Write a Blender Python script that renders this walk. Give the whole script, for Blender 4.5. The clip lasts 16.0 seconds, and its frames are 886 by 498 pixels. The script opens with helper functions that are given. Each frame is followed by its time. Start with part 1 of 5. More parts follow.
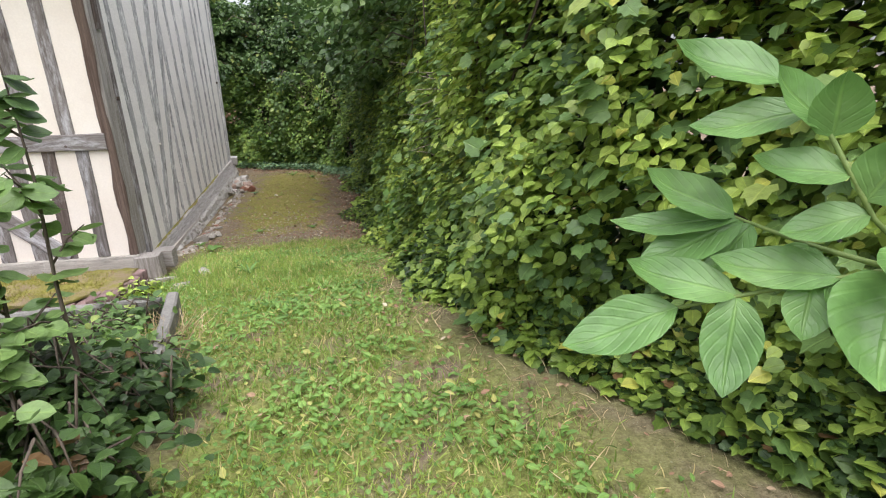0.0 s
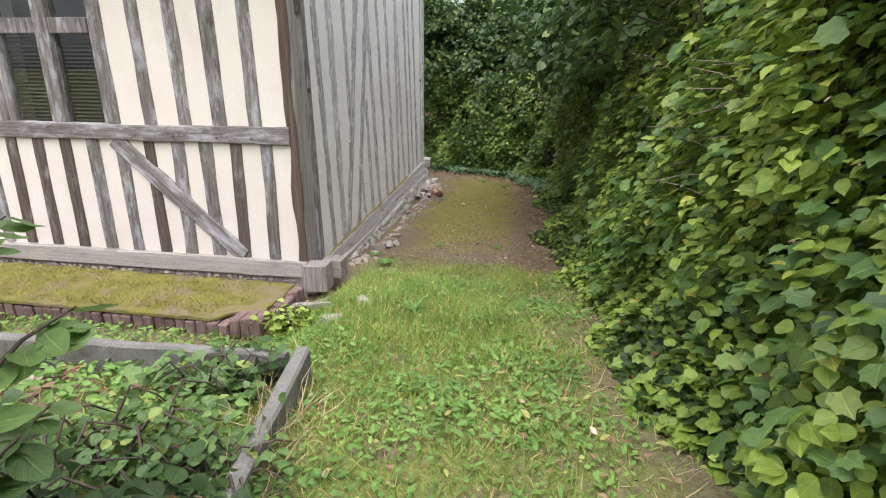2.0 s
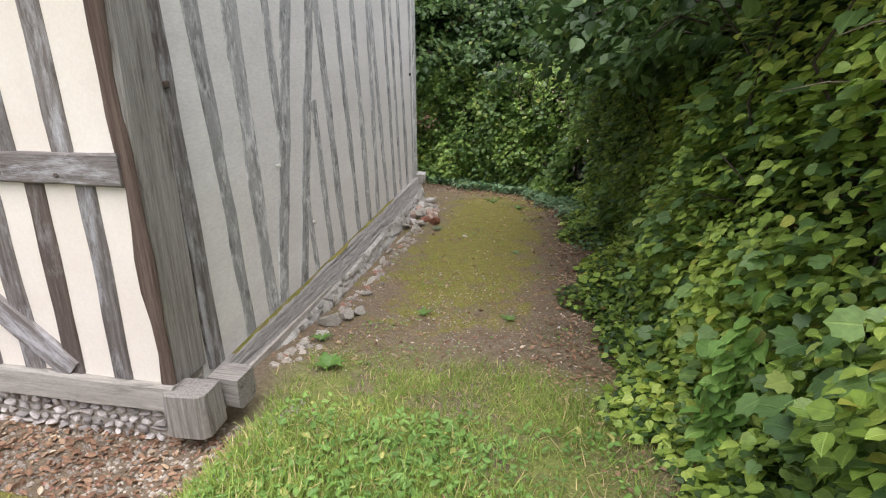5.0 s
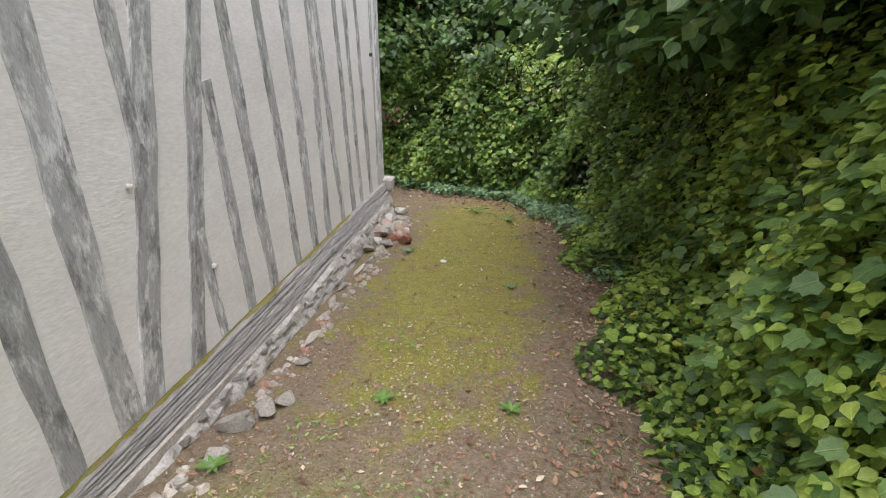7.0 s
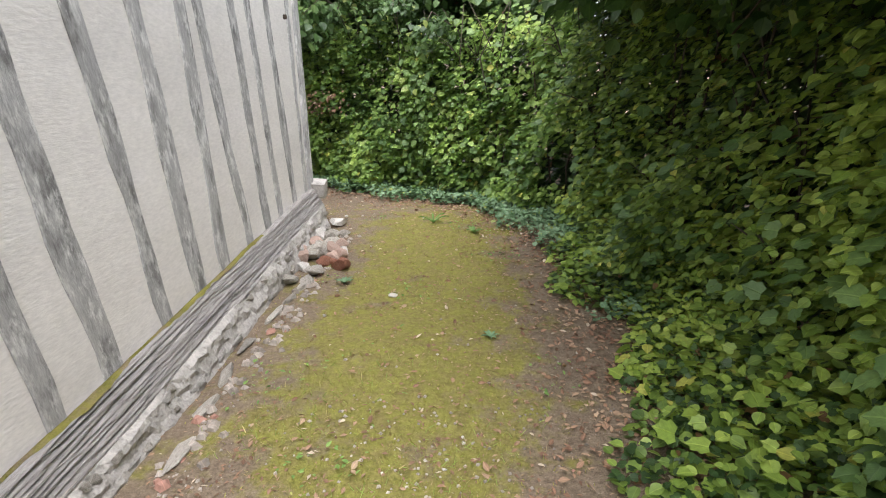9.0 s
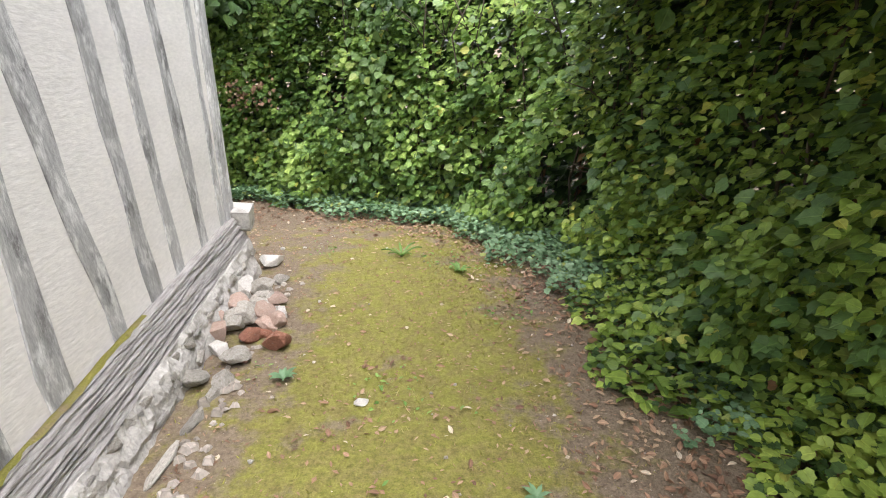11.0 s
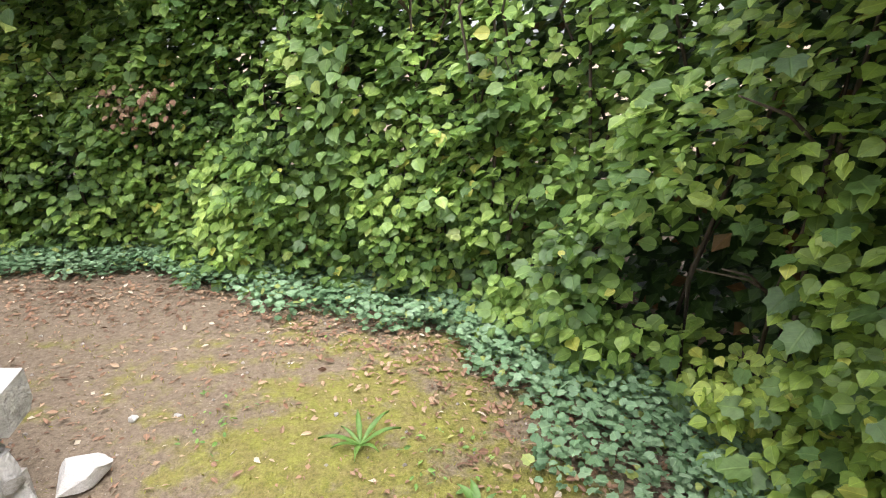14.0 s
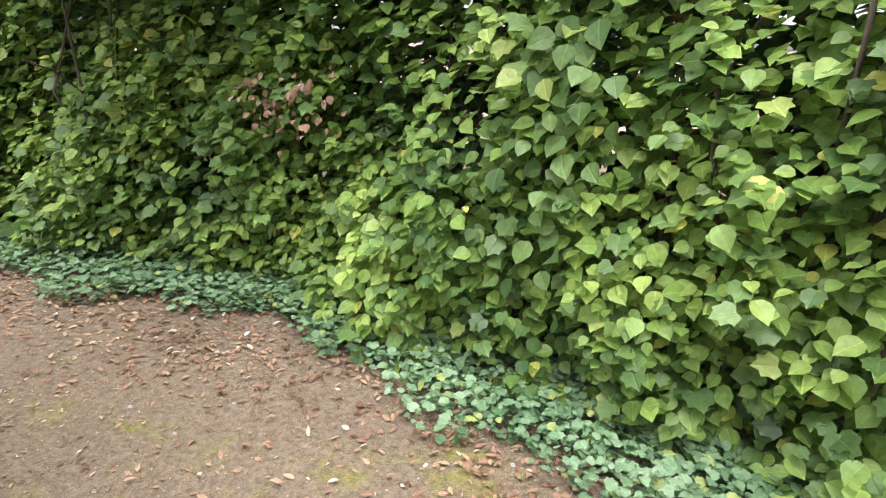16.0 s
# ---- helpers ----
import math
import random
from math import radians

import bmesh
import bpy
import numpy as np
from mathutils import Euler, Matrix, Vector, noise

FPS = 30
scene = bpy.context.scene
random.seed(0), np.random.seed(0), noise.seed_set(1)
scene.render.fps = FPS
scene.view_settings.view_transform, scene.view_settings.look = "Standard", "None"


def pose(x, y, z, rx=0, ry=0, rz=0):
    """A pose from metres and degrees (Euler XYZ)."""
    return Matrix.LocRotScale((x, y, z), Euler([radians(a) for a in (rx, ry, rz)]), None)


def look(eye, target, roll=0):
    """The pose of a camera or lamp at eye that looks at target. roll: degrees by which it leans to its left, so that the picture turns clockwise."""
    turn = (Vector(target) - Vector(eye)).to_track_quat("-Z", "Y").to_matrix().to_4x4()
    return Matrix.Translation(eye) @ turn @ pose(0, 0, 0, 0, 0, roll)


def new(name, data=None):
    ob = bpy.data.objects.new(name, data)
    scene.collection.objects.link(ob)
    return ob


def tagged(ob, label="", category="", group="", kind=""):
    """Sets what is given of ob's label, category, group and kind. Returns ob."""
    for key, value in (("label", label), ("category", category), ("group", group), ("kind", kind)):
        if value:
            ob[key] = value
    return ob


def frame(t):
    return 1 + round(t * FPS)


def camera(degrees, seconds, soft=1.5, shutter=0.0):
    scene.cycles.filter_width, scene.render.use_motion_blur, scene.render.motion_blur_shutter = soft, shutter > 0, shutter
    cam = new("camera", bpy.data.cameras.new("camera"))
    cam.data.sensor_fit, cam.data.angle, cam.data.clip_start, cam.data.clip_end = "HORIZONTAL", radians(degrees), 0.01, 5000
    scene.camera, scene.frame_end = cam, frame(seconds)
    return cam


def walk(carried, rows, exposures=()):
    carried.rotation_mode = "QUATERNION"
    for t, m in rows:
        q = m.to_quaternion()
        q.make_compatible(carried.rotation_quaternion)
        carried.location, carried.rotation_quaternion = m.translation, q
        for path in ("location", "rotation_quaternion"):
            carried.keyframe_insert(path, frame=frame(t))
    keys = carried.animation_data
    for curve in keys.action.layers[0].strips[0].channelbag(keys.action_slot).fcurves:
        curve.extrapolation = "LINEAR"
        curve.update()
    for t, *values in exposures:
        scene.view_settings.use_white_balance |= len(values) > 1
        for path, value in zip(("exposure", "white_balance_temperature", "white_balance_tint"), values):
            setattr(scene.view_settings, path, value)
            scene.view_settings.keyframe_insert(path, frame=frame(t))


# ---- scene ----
cam = camera(78.8, 16.0, 1.1)
PATH = [
    (0, (2.285, -6.006, 2.281), (2.624, -4.142, 1.641), -0.9),
    (0.5, (2.252, -5.647, 2.236), (2.424, -3.758, 1.602), -0.5),
    (1, (2.204, -5.337, 2.215), (2.129, -3.439, 1.588), -0.0),
    (1.5, (2.215, -5.003, 2.23), (1.925, -3.127, 1.603), 0.5),
    (2, (2.185, -4.699, 2.185), (1.867, -2.824, 1.565), 0.6),
    (2.5, (2.149, -4.325, 2.202), (1.812, -2.454, 1.58), 0.5),
    (3, (2.126, -3.945, 2.165), (1.781, -2.074, 1.548), 0.3),
    (3.5, (2.103, -3.56, 2.174), (1.747, -1.691, 1.557), 0.1),
    (4, (2.064, -3.151, 2.156), (1.7, -1.284, 1.538), -0.0),
    (4.2, (2.064, -2.992, 2.143), (1.691, -1.125, 1.53), -0.1),
    (6.3, (1.899, -1.199, 1.992), (1.559, 0.665, 1.35), -0.1),
    (6.5, (1.878, -1.054, 1.984), (1.55, 0.813, 1.345), -0.2),
    (7, (1.781, -0.686, 1.915), (1.49, 1.186, 1.275), -0.2),
    (7.5, (1.746, -0.337, 1.85), (1.483, 1.54, 1.21), -0.5),
    (8, (1.74, 0.031, 1.808), (1.519, 1.911, 1.161), -0.7),
    (8.5, (1.671, 0.408, 1.741), (1.507, 2.29, 1.087), -0.6),
    (9, (1.582, 0.788, 1.673), (1.469, 2.675, 1.018), -0.5),
    (9.2, (1.547, 0.95, 1.652), (1.44, 2.837, 0.996), -0.5),
    (11.3, (1.241, 2.552, 1.626), (1.369, 4.42, 0.923), 0.1),
    (11.5, (1.241, 2.729, 1.638), (1.38, 4.597, 0.937), 0.1),
    (12, (1.291, 3.13, 1.595), (1.463, 4.995, 0.895), -0.3),
    (12.5, (1.367, 3.515, 1.596), (1.539, 5.379, 0.892), -0.4),
    (13, (1.381, 3.91, 1.579), (1.551, 5.772, 0.871), -0.4),
    (13.5, (1.391, 4.279, 1.551), (1.544, 6.144, 0.843), -0.5),
    (14, (1.398, 4.678, 1.545), (1.486, 6.546, 0.834), -0.4),
    (14.5, (1.28, 5.036, 1.502), (1.255, 6.906, 0.794), 0.0),
    (15, (1.172, 5.33, 1.515), (1.052, 7.195, 0.804), 0.4),
    (15.5, (1.049, 5.693, 1.499), (0.816, 7.546, 0.782), 0.7),
    (16, (0.85, 5.981, 1.461), (0.48, 7.811, 0.745), 1.3),
]
EXPOSURES = [(t, stops, 6250, 13) for t, stops in ((0, 0.88), (1.5, 0.86), (3.5, 0.72), (4.2, 0.76), (6.5, 1.02), (8, 1.22), (9.2, 1.45), (11.3, 1.8), (13, 1.9), (14.5, 1.97), (16, 1.95))]
walk(cam, [(t, look(eye, target, roll)) for t, eye, target, roll in PATH], EXPOSURES)

# ==== world and light ====
world = bpy.data.worlds.new("world")
scene.world = world
world.use_nodes = True
wn = world.node_tree
sky = wn.nodes.new("ShaderNodeTexSky")
sky.sky_type, sky.sun_disc = "NISHITA", False
sky.sun_elevation, sky.sun_rotation = radians(73), radians(172)
sky.dust_density, sky.ozone_density = 3.0, 1.0
wn.nodes["Background"].inputs["Strength"].default_value = 0.15
pale = wn.nodes.new("ShaderNodeHueSaturation")  # thin cloud takes the blue out of the sky
pale.inputs["Saturation"].default_value = 0.25
wn.links.new(sky.outputs[0], pale.inputs["Color"])
wn.links.new(pale.outputs[0], wn.nodes["Background"].inputs["Color"])
sun_data = bpy.data.lights.new("sun", "SUN")
sun_data.energy, sun_data.angle, sun_data.color = 2.4, radians(80), (1.0, 0.955, 0.93)
sun = new("sun", sun_data)
sun.matrix_world = look((0.3, -3.6, 12), (0, 0, 0))


# ==== materials ====
def rgb(c):
    return (*c, 1.0)


def material(name, c1, c2, scale=6.0, rough=0.85, bump=0.3, fine=70.0, stretch=(1, 1, 1), c3=None, c3_from=0.55,
             c3_to=0.7, c3_scale=1.5, c4=None, c4_from=0.6, c4_to=0.7, c4_scale=9.0, spread=0.0, translucent=0.0, spec=0.35, distance=0.01, coords="Object", contrast=1.0):
    """Two-tone grain, optional patches of a third and a fourth colour, a per-piece value shift and fine relief."""
    m = bpy.data.materials.new(name)
    m.use_nodes = True
    nt = m.node_tree
    N, L = nt.nodes, nt.links
    bsdf = N["Principled BSDF"]
    tc, info = N.new("ShaderNodeTexCoord"), N.new("ShaderNodeObjectInfo")
    mp = N.new("ShaderNodeMapping")
    mp.inputs["Scale"].default_value = stretch
    add = N.new("ShaderNodeVectorMath")
    sc = N.new("ShaderNodeMath")
    sc.operation, sc.inputs[1].default_value = "MULTIPLY", 37.0
    L.new(info.outputs["Random"], sc.inputs[0])
    L.new(tc.outputs[coords], mp.inputs["Vector"])
    L.new(mp.outputs[0], add.inputs[0])
    L.new(sc.outputs[0], add.inputs[1])

    loose = N.new("ShaderNodeVectorMath")
    half = N.new("ShaderNodeMapping")  # patches follow the grain, less drawn out than it
    half.inputs["Scale"].default_value = [v ** 0.5 for v in stretch]
    L.new(tc.outputs[coords], half.inputs["Vector"])
    L.new(half.outputs[0], loose.inputs[0])
    L.new(sc.outputs[0], loose.inputs[1])

    def noise_tex(s, detail=6.0, vec=add, r=0.6):
        n = N.new("ShaderNodeTexNoise")
        n.inputs["Scale"].default_value, n.inputs["Detail"].default_value, n.inputs["Roughness"].default_value = s, detail, r
        L.new(vec.outputs[0], n.inputs["Vector"])
        return n

    def ramp(src, a, b):
        r = N.new("ShaderNodeMapRange")
        r.inputs["From Min"].default_value, r.inputs["From Max"].default_value = a, b
        L.new(src, r.inputs["Value"])
        return r.outputs[0]

    def mix(fac, a, b, kind="MIX"):
        x = N.new("ShaderNodeMixRGB")
        x.blend_type = kind
        for sock, v in zip(x.inputs, (fac, a, b)):
            if hasattr(v, "is_linked"):
                L.new(v, sock)
            else:
                sock.default_value = v if not isinstance(v, tuple) else rgb(v)
        return x.outputs[0]

    big, small = noise_tex(scale), noise_tex(fine, 4.0)
    col = mix(ramp(big.outputs["Fac"], 0.32, 0.68), c1, c2)
    if c3:
        col = mix(ramp(noise_tex(c3_scale, 8.0, loose, 0.7).outputs["Fac"], c3_from, c3_to), col, c3)
    if c4:
        col = mix(ramp(noise_tex(c4_scale, 8.0, loose, 0.72).outputs["Fac"], c4_from, c4_to), col, c4)
    grain = N.new("ShaderNodeMapRange")
    grain.inputs["From Min"].default_value, grain.inputs["From Max"].default_value = 0.25, 0.75
    grain.inputs["To Min"].default_value, grain.inputs["To Max"].default_value = 1 - 0.28 * contrast, 1 + 0.22 * contrast
    L.new(small.outputs["Fac"], grain.inputs["Value"])
    col = mix(1.0, col, grain.outputs[0], "MULTIPLY")
    if spread:
        geo = N.new("ShaderNodeNewGeometry")
        sp = N.new("ShaderNodeMapRange")
        sp.inputs["To Min"].default_value, sp.inputs["To Max"].default_value = 1 - spread, 1 + spread
        both = N.new("ShaderNodeMath")
        both.operation = "FRACT"
        s2 = N.new("ShaderNodeMath")
        s2.operation = "ADD"
        L.new(geo.outputs["Random Per Island"], s2.inputs[0])
        L.new(info.outputs["Random"], s2.inputs[1])
        L.new(s2.outputs[0], both.inputs[0])
        L.new(both.outputs[0], sp.inputs["Value"])
        col = mix(1.0, col, sp.outputs[0], "MULTIPLY")
    L.new(col, bsdf.inputs["Base Color"])
    bsdf.inputs["Roughness"].default_value = rough
    bsdf.inputs["Specular IOR Level"].default_value = spec
    if bump:
        b = N.new("ShaderNodeBump")
        b.inputs["Strength"].default_value, b.inputs["Distance"].default_value = bump, distance
        L.new(small.outputs["Fac"], b.inputs["Height"])
        L.new(b.outputs[0], bsdf.inputs["Normal"])
    if translucent:
        tr = N.new("ShaderNodeBsdfTranslucent")
        L.new(col, tr.inputs["Color"])
        mx = N.new("ShaderNodeMixShader")
        mx.inputs[0].default_value = translucent
        L.new(bsdf.outputs[0], mx.inputs[1])
        L.new(tr.outputs[0], mx.inputs[2])
        L.new(mx.outputs[0], N["Material Output"].inputs["Surface"])
    return m


def leaf_material(name, dark, mid, light, yellow=None, share=0.06, rough=0.42, translucent=0.3, patch=1.2):
    """Leaves: each leaf takes a tone of its own, patches of the plant are lighter, a few leaves have turned."""
    m = bpy.data.materials.new(name)
    m.use_nodes = True
    N, L = m.node_tree.nodes, m.node_tree.links
    bsdf = N["Principled BSDF"]
    geo, tc = N.new("ShaderNodeNewGeometry"), N.new("ShaderNodeTexCoord")
    ns = N.new("ShaderNodeTexNoise")
    ns.inputs["Scale"].default_value, ns.inputs["Detail"].default_value = patch, 4.0
    L.new(tc.outputs["Object"], ns.inputs["Vector"])
    mixed = N.new("ShaderNodeMath")
    mixed.operation = "MULTIPLY_ADD"
    mixed.inputs[1].default_value = 0.5
    L.new(geo.outputs["Random Per Island"], mixed.inputs[0])
    off = N.new("ShaderNodeMath")
    off.operation, off.inputs[1].default_value, off.inputs[2].default_value = "MULTIPLY_ADD", 1.7, -0.62
    L.new(ns.outputs["Fac"], off.inputs[0])
    L.new(off.outputs[0], mixed.inputs[2])
    cr = N.new("ShaderNodeValToRGB")
    e = cr.color_ramp.elements
    e[0].position, e[0].color = 0.1, rgb(dark)
    e[1].position, e[1].color = 0.95, rgb(light)
    k = e.new(0.5)
    k.color = rgb(mid)
    L.new(mixed.outputs[0], cr.inputs[0])
    col = cr.outputs[0]
    if yellow:
        th = N.new("ShaderNodeMath")
        th.operation = "MULTIPLY"
        th.inputs[1].default_value = 7.31
        L.new(geo.outputs["Random Per Island"], th.inputs[0])
        fr = N.new("ShaderNodeMath")
        fr.operation = "FRACT"
        L.new(th.outputs[0], fr.inputs[0])
        lt = N.new("ShaderNodeMath")
        lt.operation = "LESS_THAN"
        lt.inputs[1].default_value = share
        L.new(fr.outputs[0], lt.inputs[0])
        x = N.new("ShaderNodeMixRGB")
        x.inputs[2].default_value = rgb(yellow)
        L.new(lt.outputs[0], x.inputs[0])
        L.new(col, x.inputs[1])
        col = x.outputs[0]
    fine = N.new("ShaderNodeTexNoise")
    fine.inputs["Scale"].default_value, fine.inputs["Detail"].default_value = 45.0, 3.0
    L.new(tc.outputs["Object"], fine.inputs["Vector"])
    gr = N.new("ShaderNodeMapRange")
    gr.inputs["From Min"].default_value, gr.inputs["From Max"].default_value = 0.3, 0.7
    gr.inputs["To Min"].default_value, gr.inputs["To Max"].default_value = 0.82, 1.14
    L.new(fine.outputs["Fac"], gr.inputs["Value"])
    mu = N.new("ShaderNodeMixRGB")
    mu.blend_type = "MULTIPLY"
    mu.inputs[0].default_value = 1.0
    L.new(col, mu.inputs[1])
    L.new(gr.outputs[0], mu.inputs[2])
    # midrib and slanting side veins, along each leaf's own length
    uv = N.new("ShaderNodeSeparateXYZ")
    L.new(tc.outputs["UV"], uv.inputs[0])

    def math_node(kind, a, b=0.0):
        o = N.new("ShaderNodeMath")
        o.operation = kind
        for sock, v in zip(o.inputs, (a, b)):
            if hasattr(v, "is_linked"):
                L.new(v, sock)
            else:
                sock.default_value = v
        return o.outputs[0]

    side = math_node("ABSOLUTE", math_node("SUBTRACT", uv.outputs[0], 0.5))
    rib = N.new("ShaderNodeMapRange")
    rib.inputs["From Min"].default_value, rib.inputs["From Max"].default_value = 0.012, 0.045
    rib.inputs["To Min"].default_value, rib.inputs["To Max"].default_value = 1.0, 0.0
    L.new(side, rib.inputs["Value"])
    ripple = math_node("SINE", math_node("MULTIPLY", math_node("SUBTRACT", uv.outputs[1], math_node("MULTIPLY", side, 0.9)), 46.0))
    vein = N.new("ShaderNodeMapRange")
    vein.inputs["From Min"].default_value, vein.inputs["From Max"].default_value = 0.55, 1.0
    L.new(ripple, vein.inputs["Value"])
    line = math_node("MAXIMUM", rib.outputs[0], math_node("MULTIPLY", vein.outputs[0], 0.22))
    pale = N.new("ShaderNodeMixRGB")
    pale.blend_type = "MULTIPLY"
    pale.inputs[2].default_value = (1.45, 1.35, 1.3, 1)
    L.new(math_node("MULTIPLY", line, 0.8), pale.inputs[0])
    L.new(mu.outputs[0], pale.inputs[1])
    col = pale.outputs[0]
    L.new(col, bsdf.inputs["Base Color"])
    bsdf.inputs["Roughness"].default_value, bsdf.inputs["Specular IOR Level"].default_value = rough, 0.45
    b = N.new("ShaderNodeBump")
    b.inputs["Strength"].default_value, b.inputs["Distance"].default_value = 0.5, 0.006
    L.new(math_node("SUBTRACT", math_node("MULTIPLY", fine.outputs["Fac"], 0.7), math_node("MULTIPLY", line, 0.5)), b.inputs["Height"])
    L.new(b.outputs[0], bsdf.inputs["Normal"])
    tr = N.new("ShaderNodeBsdfTranslucent")
    L.new(col, tr.inputs["Color"])
    mx = N.new("ShaderNodeMixShader")
    mx.inputs[0].default_value = translucent
    L.new(bsdf.outputs[0], mx.inputs[1])
    L.new(tr.outputs[0], mx.inputs[2])
    L.new(mx.outputs[0], N["Material Output"].inputs["Surface"])
    return m


HEDGE = leaf_material("hedge_leaf", (0.085, 0.15, 0.03), (0.265, 0.385, 0.068), (0.47, 0.58, 0.12), (0.48, 0.5, 0.1), 0.03, 0.4, 0.34)
HEDGE_BACK = leaf_material("hornbeam_leaf", (0.075, 0.145, 0.034), (0.245, 0.385, 0.085), (0.43, 0.57, 0.15), (0.5, 0.52, 0.12), 0.02, 0.42, 0.4)
# darkened leaf: shade inside hedge and weeds is put into the colour
HEDGE_SHADE = leaf_material("shade_dark_leaf", (0.025, 0.054, 0.015), (0.048, 0.097, 0.024), (0.088, 0.155, 0.038), (0.17, 0.1, 0.04), 0.05)
IVY = leaf_material("ivy_leaf", (0.09, 0.175, 0.08), (0.175, 0.295, 0.15), (0.28, 0.4, 0.24), (0.3, 0.36, 0.1), 0.05, 0.5, 0.18)
TREE = leaf_material("tree_leaf", (0.06, 0.12, 0.036), (0.13, 0.225, 0.065), (0.22, 0.335, 0.1), (0.3, 0.38, 0.1), 0.05)
# darker than TREE: shade under the canopy is put into the colour
CROWN_SHADE = leaf_material("crown_shade_leaf", (0.035, 0.075, 0.022), (0.08, 0.15, 0.042), (0.16, 0.25, 0.07), (0.24, 0.3, 0.08), 0.03)
WEED = leaf_material("weed_leaf", (0.1, 0.2, 0.04), (0.17, 0.31, 0.065), (0.26, 0.41, 0.1), (0.4, 0.4, 0.12), 0.04, 0.5, 0.25, 2.5)
GRASS = leaf_material("grass_blade", (0.14, 0.225, 0.045), (0.225, 0.335, 0.068), (0.33, 0.42, 0.108), (0.48, 0.42, 0.2), 0.12, 0.55, 0.25, 1.7)
DRY = leaf_material("dry_leaf", (0.14, 0.078, 0.046), (0.29, 0.17, 0.105), (0.45, 0.34, 0.22), (0.55, 0.47, 0.35), 0.04, 0.75, 0.1, 3.0)
STRAW = leaf_material("dry_grass", (0.3, 0.23, 0.13), (0.45, 0.37, 0.22), (0.58, 0.5, 0.34), None, 0, 0.75, 0.15, 2.0)
WALNUT = leaf_material("broad_leaf", (0.085, 0.18, 0.045), (0.125, 0.25, 0.068), (0.2, 0.34, 0.11), None, 0, 0.33, 0.25, 9.0)
BARK = material("bark", (0.06, 0.045, 0.032), (0.13, 0.105, 0.08), 18, 0.9, 0.6, 90, (1, 1, 0.3), spread=0.25)
TWIG_DRY = material("pale_twig", (0.2, 0.16, 0.12), (0.36, 0.3, 0.24), 22, 0.9, 0.4, 90, spread=0.3)
STEM = material("green_stem", (0.12, 0.19, 0.05), (0.2, 0.26, 0.08), 25, 0.6, 0.2, 90)
PLASTER = material("cream_plaster", (0.78, 0.7, 0.61), (0.83, 0.77, 0.69), 1.8, 0.92, 0.12, 60, c3=(0.7, 0.62, 0.54), c3_from=0.56, c3_to=0.85, c3_scale=1.3, distance=0.008, contrast=0.18)
PLASTER_SIDE = material("grey_plaster", (0.7, 0.665, 0.63), (0.78, 0.75, 0.715), 1.3, 0.93, 0.2, 50, (1, 0.45, 1.6), c3=(0.6, 0.58, 0.55), c3_from=0.5, c3_to=0.8, c3_scale=1.0, distance=0.016, contrast=0.42)
OAK = material("weathered_oak", (0.125, 0.105, 0.092), (0.29, 0.265, 0.25), 5, 0.88, 0.7, 45, (9, 9, 0.55), c3=(0.5, 0.49, 0.5), c3_from=0.48, c3_to=0.66, c3_scale=5.0, c4=(0.085, 0.065, 0.055), c4_from=0.56, c4_to=0.72, c4_scale=3.2, spread=0.14, distance=0.008)
OAK_PALE = material("limewashed_oak", (0.33, 0.325, 0.315), (0.45, 0.44, 0.43), 4, 0.92, 0.6, 40, (6, 6, 0.8), c3=(0.19, 0.185, 0.18), c3_from=0.5, c3_to=0.64, c3_scale=4.5, c4=(0.64, 0.63, 0.61), c4_from=0.5, c4_to=0.62, c4_scale=7.0, spread=0.12, distance=0.008)
POST = material("silvered_oak", (0.28, 0.25, 0.22), (0.52, 0.485, 0.445), 5, 0.9, 0.9, 40, (14, 14, 0.4), c3=(0.12, 0.095, 0.08), c3_from=0.56, c3_to=0.72, c3_scale=2.2, distance=0.012)
OAK_BROWN = material("brown_oak", (0.09, 0.06, 0.047), (0.2, 0.145, 0.115), 5, 0.88, 0.8, 45, (12, 12, 0.45), c3=(0.26, 0.21, 0.18), c3_from=0.58, c3_to=0.72, c3_scale=4.0, distance=0.01)
OAK_DARK = material("dark_oak", (0.07, 0.05, 0.042), (0.17, 0.135, 0.115), 5, 0.88, 0.7, 45, (9, 9, 0.5), c3=(0.3, 0.28, 0.27), c3_from=0.54, c3_to=0.7, c3_scale=4.5, spread=0.1, distance=0.008)
SILL = material("bleached_beam", (0.44, 0.405, 0.355), (0.63, 0.59, 0.53), 3.5, 0.92, 0.9, 40, (12, 12, 0.5), c3=(0.2, 0.18, 0.16), c3_from=0.55, c3_to=0.72, c3_scale=3.5, distance=0.012)
SILL_SIDE = material("furrowed_beam", (0.27, 0.25, 0.23), (0.52, 0.495, 0.465), 6, 0.92, 0.9, 45, (14, 1.2, 14), c3=(0.55, 0.53, 0.5), c3_from=0.58, c3_to=0.72, c3_scale=2.4, c4=(0.12, 0.11, 0.1), c4_from=0.6, c4_to=0.72, c4_scale=3.0, distance=0.012)
MORTAR = material("lime_mortar", (0.42, 0.38, 0.33), (0.56, 0.52, 0.46), 9, 0.95, 0.9, 60, distance=0.02)
FLINT = material("flint", (0.4, 0.36, 0.34), (0.6, 0.56, 0.53), 14, 0.75, 0.4, 60, c3=(0.2, 0.18, 0.19), c3_from=0.56, c3_to=0.68, c3_scale=11, spread=0.4)
ROCK = material("pale_rubble", (0.33, 0.305, 0.26), (0.52, 0.485, 0.425), 12, 0.93, 0.8, 70, c3=(0.2, 0.19, 0.14), c3_from=0.55, c3_to=0.7, c3_scale=7, spread=0.22, distance=0.012)
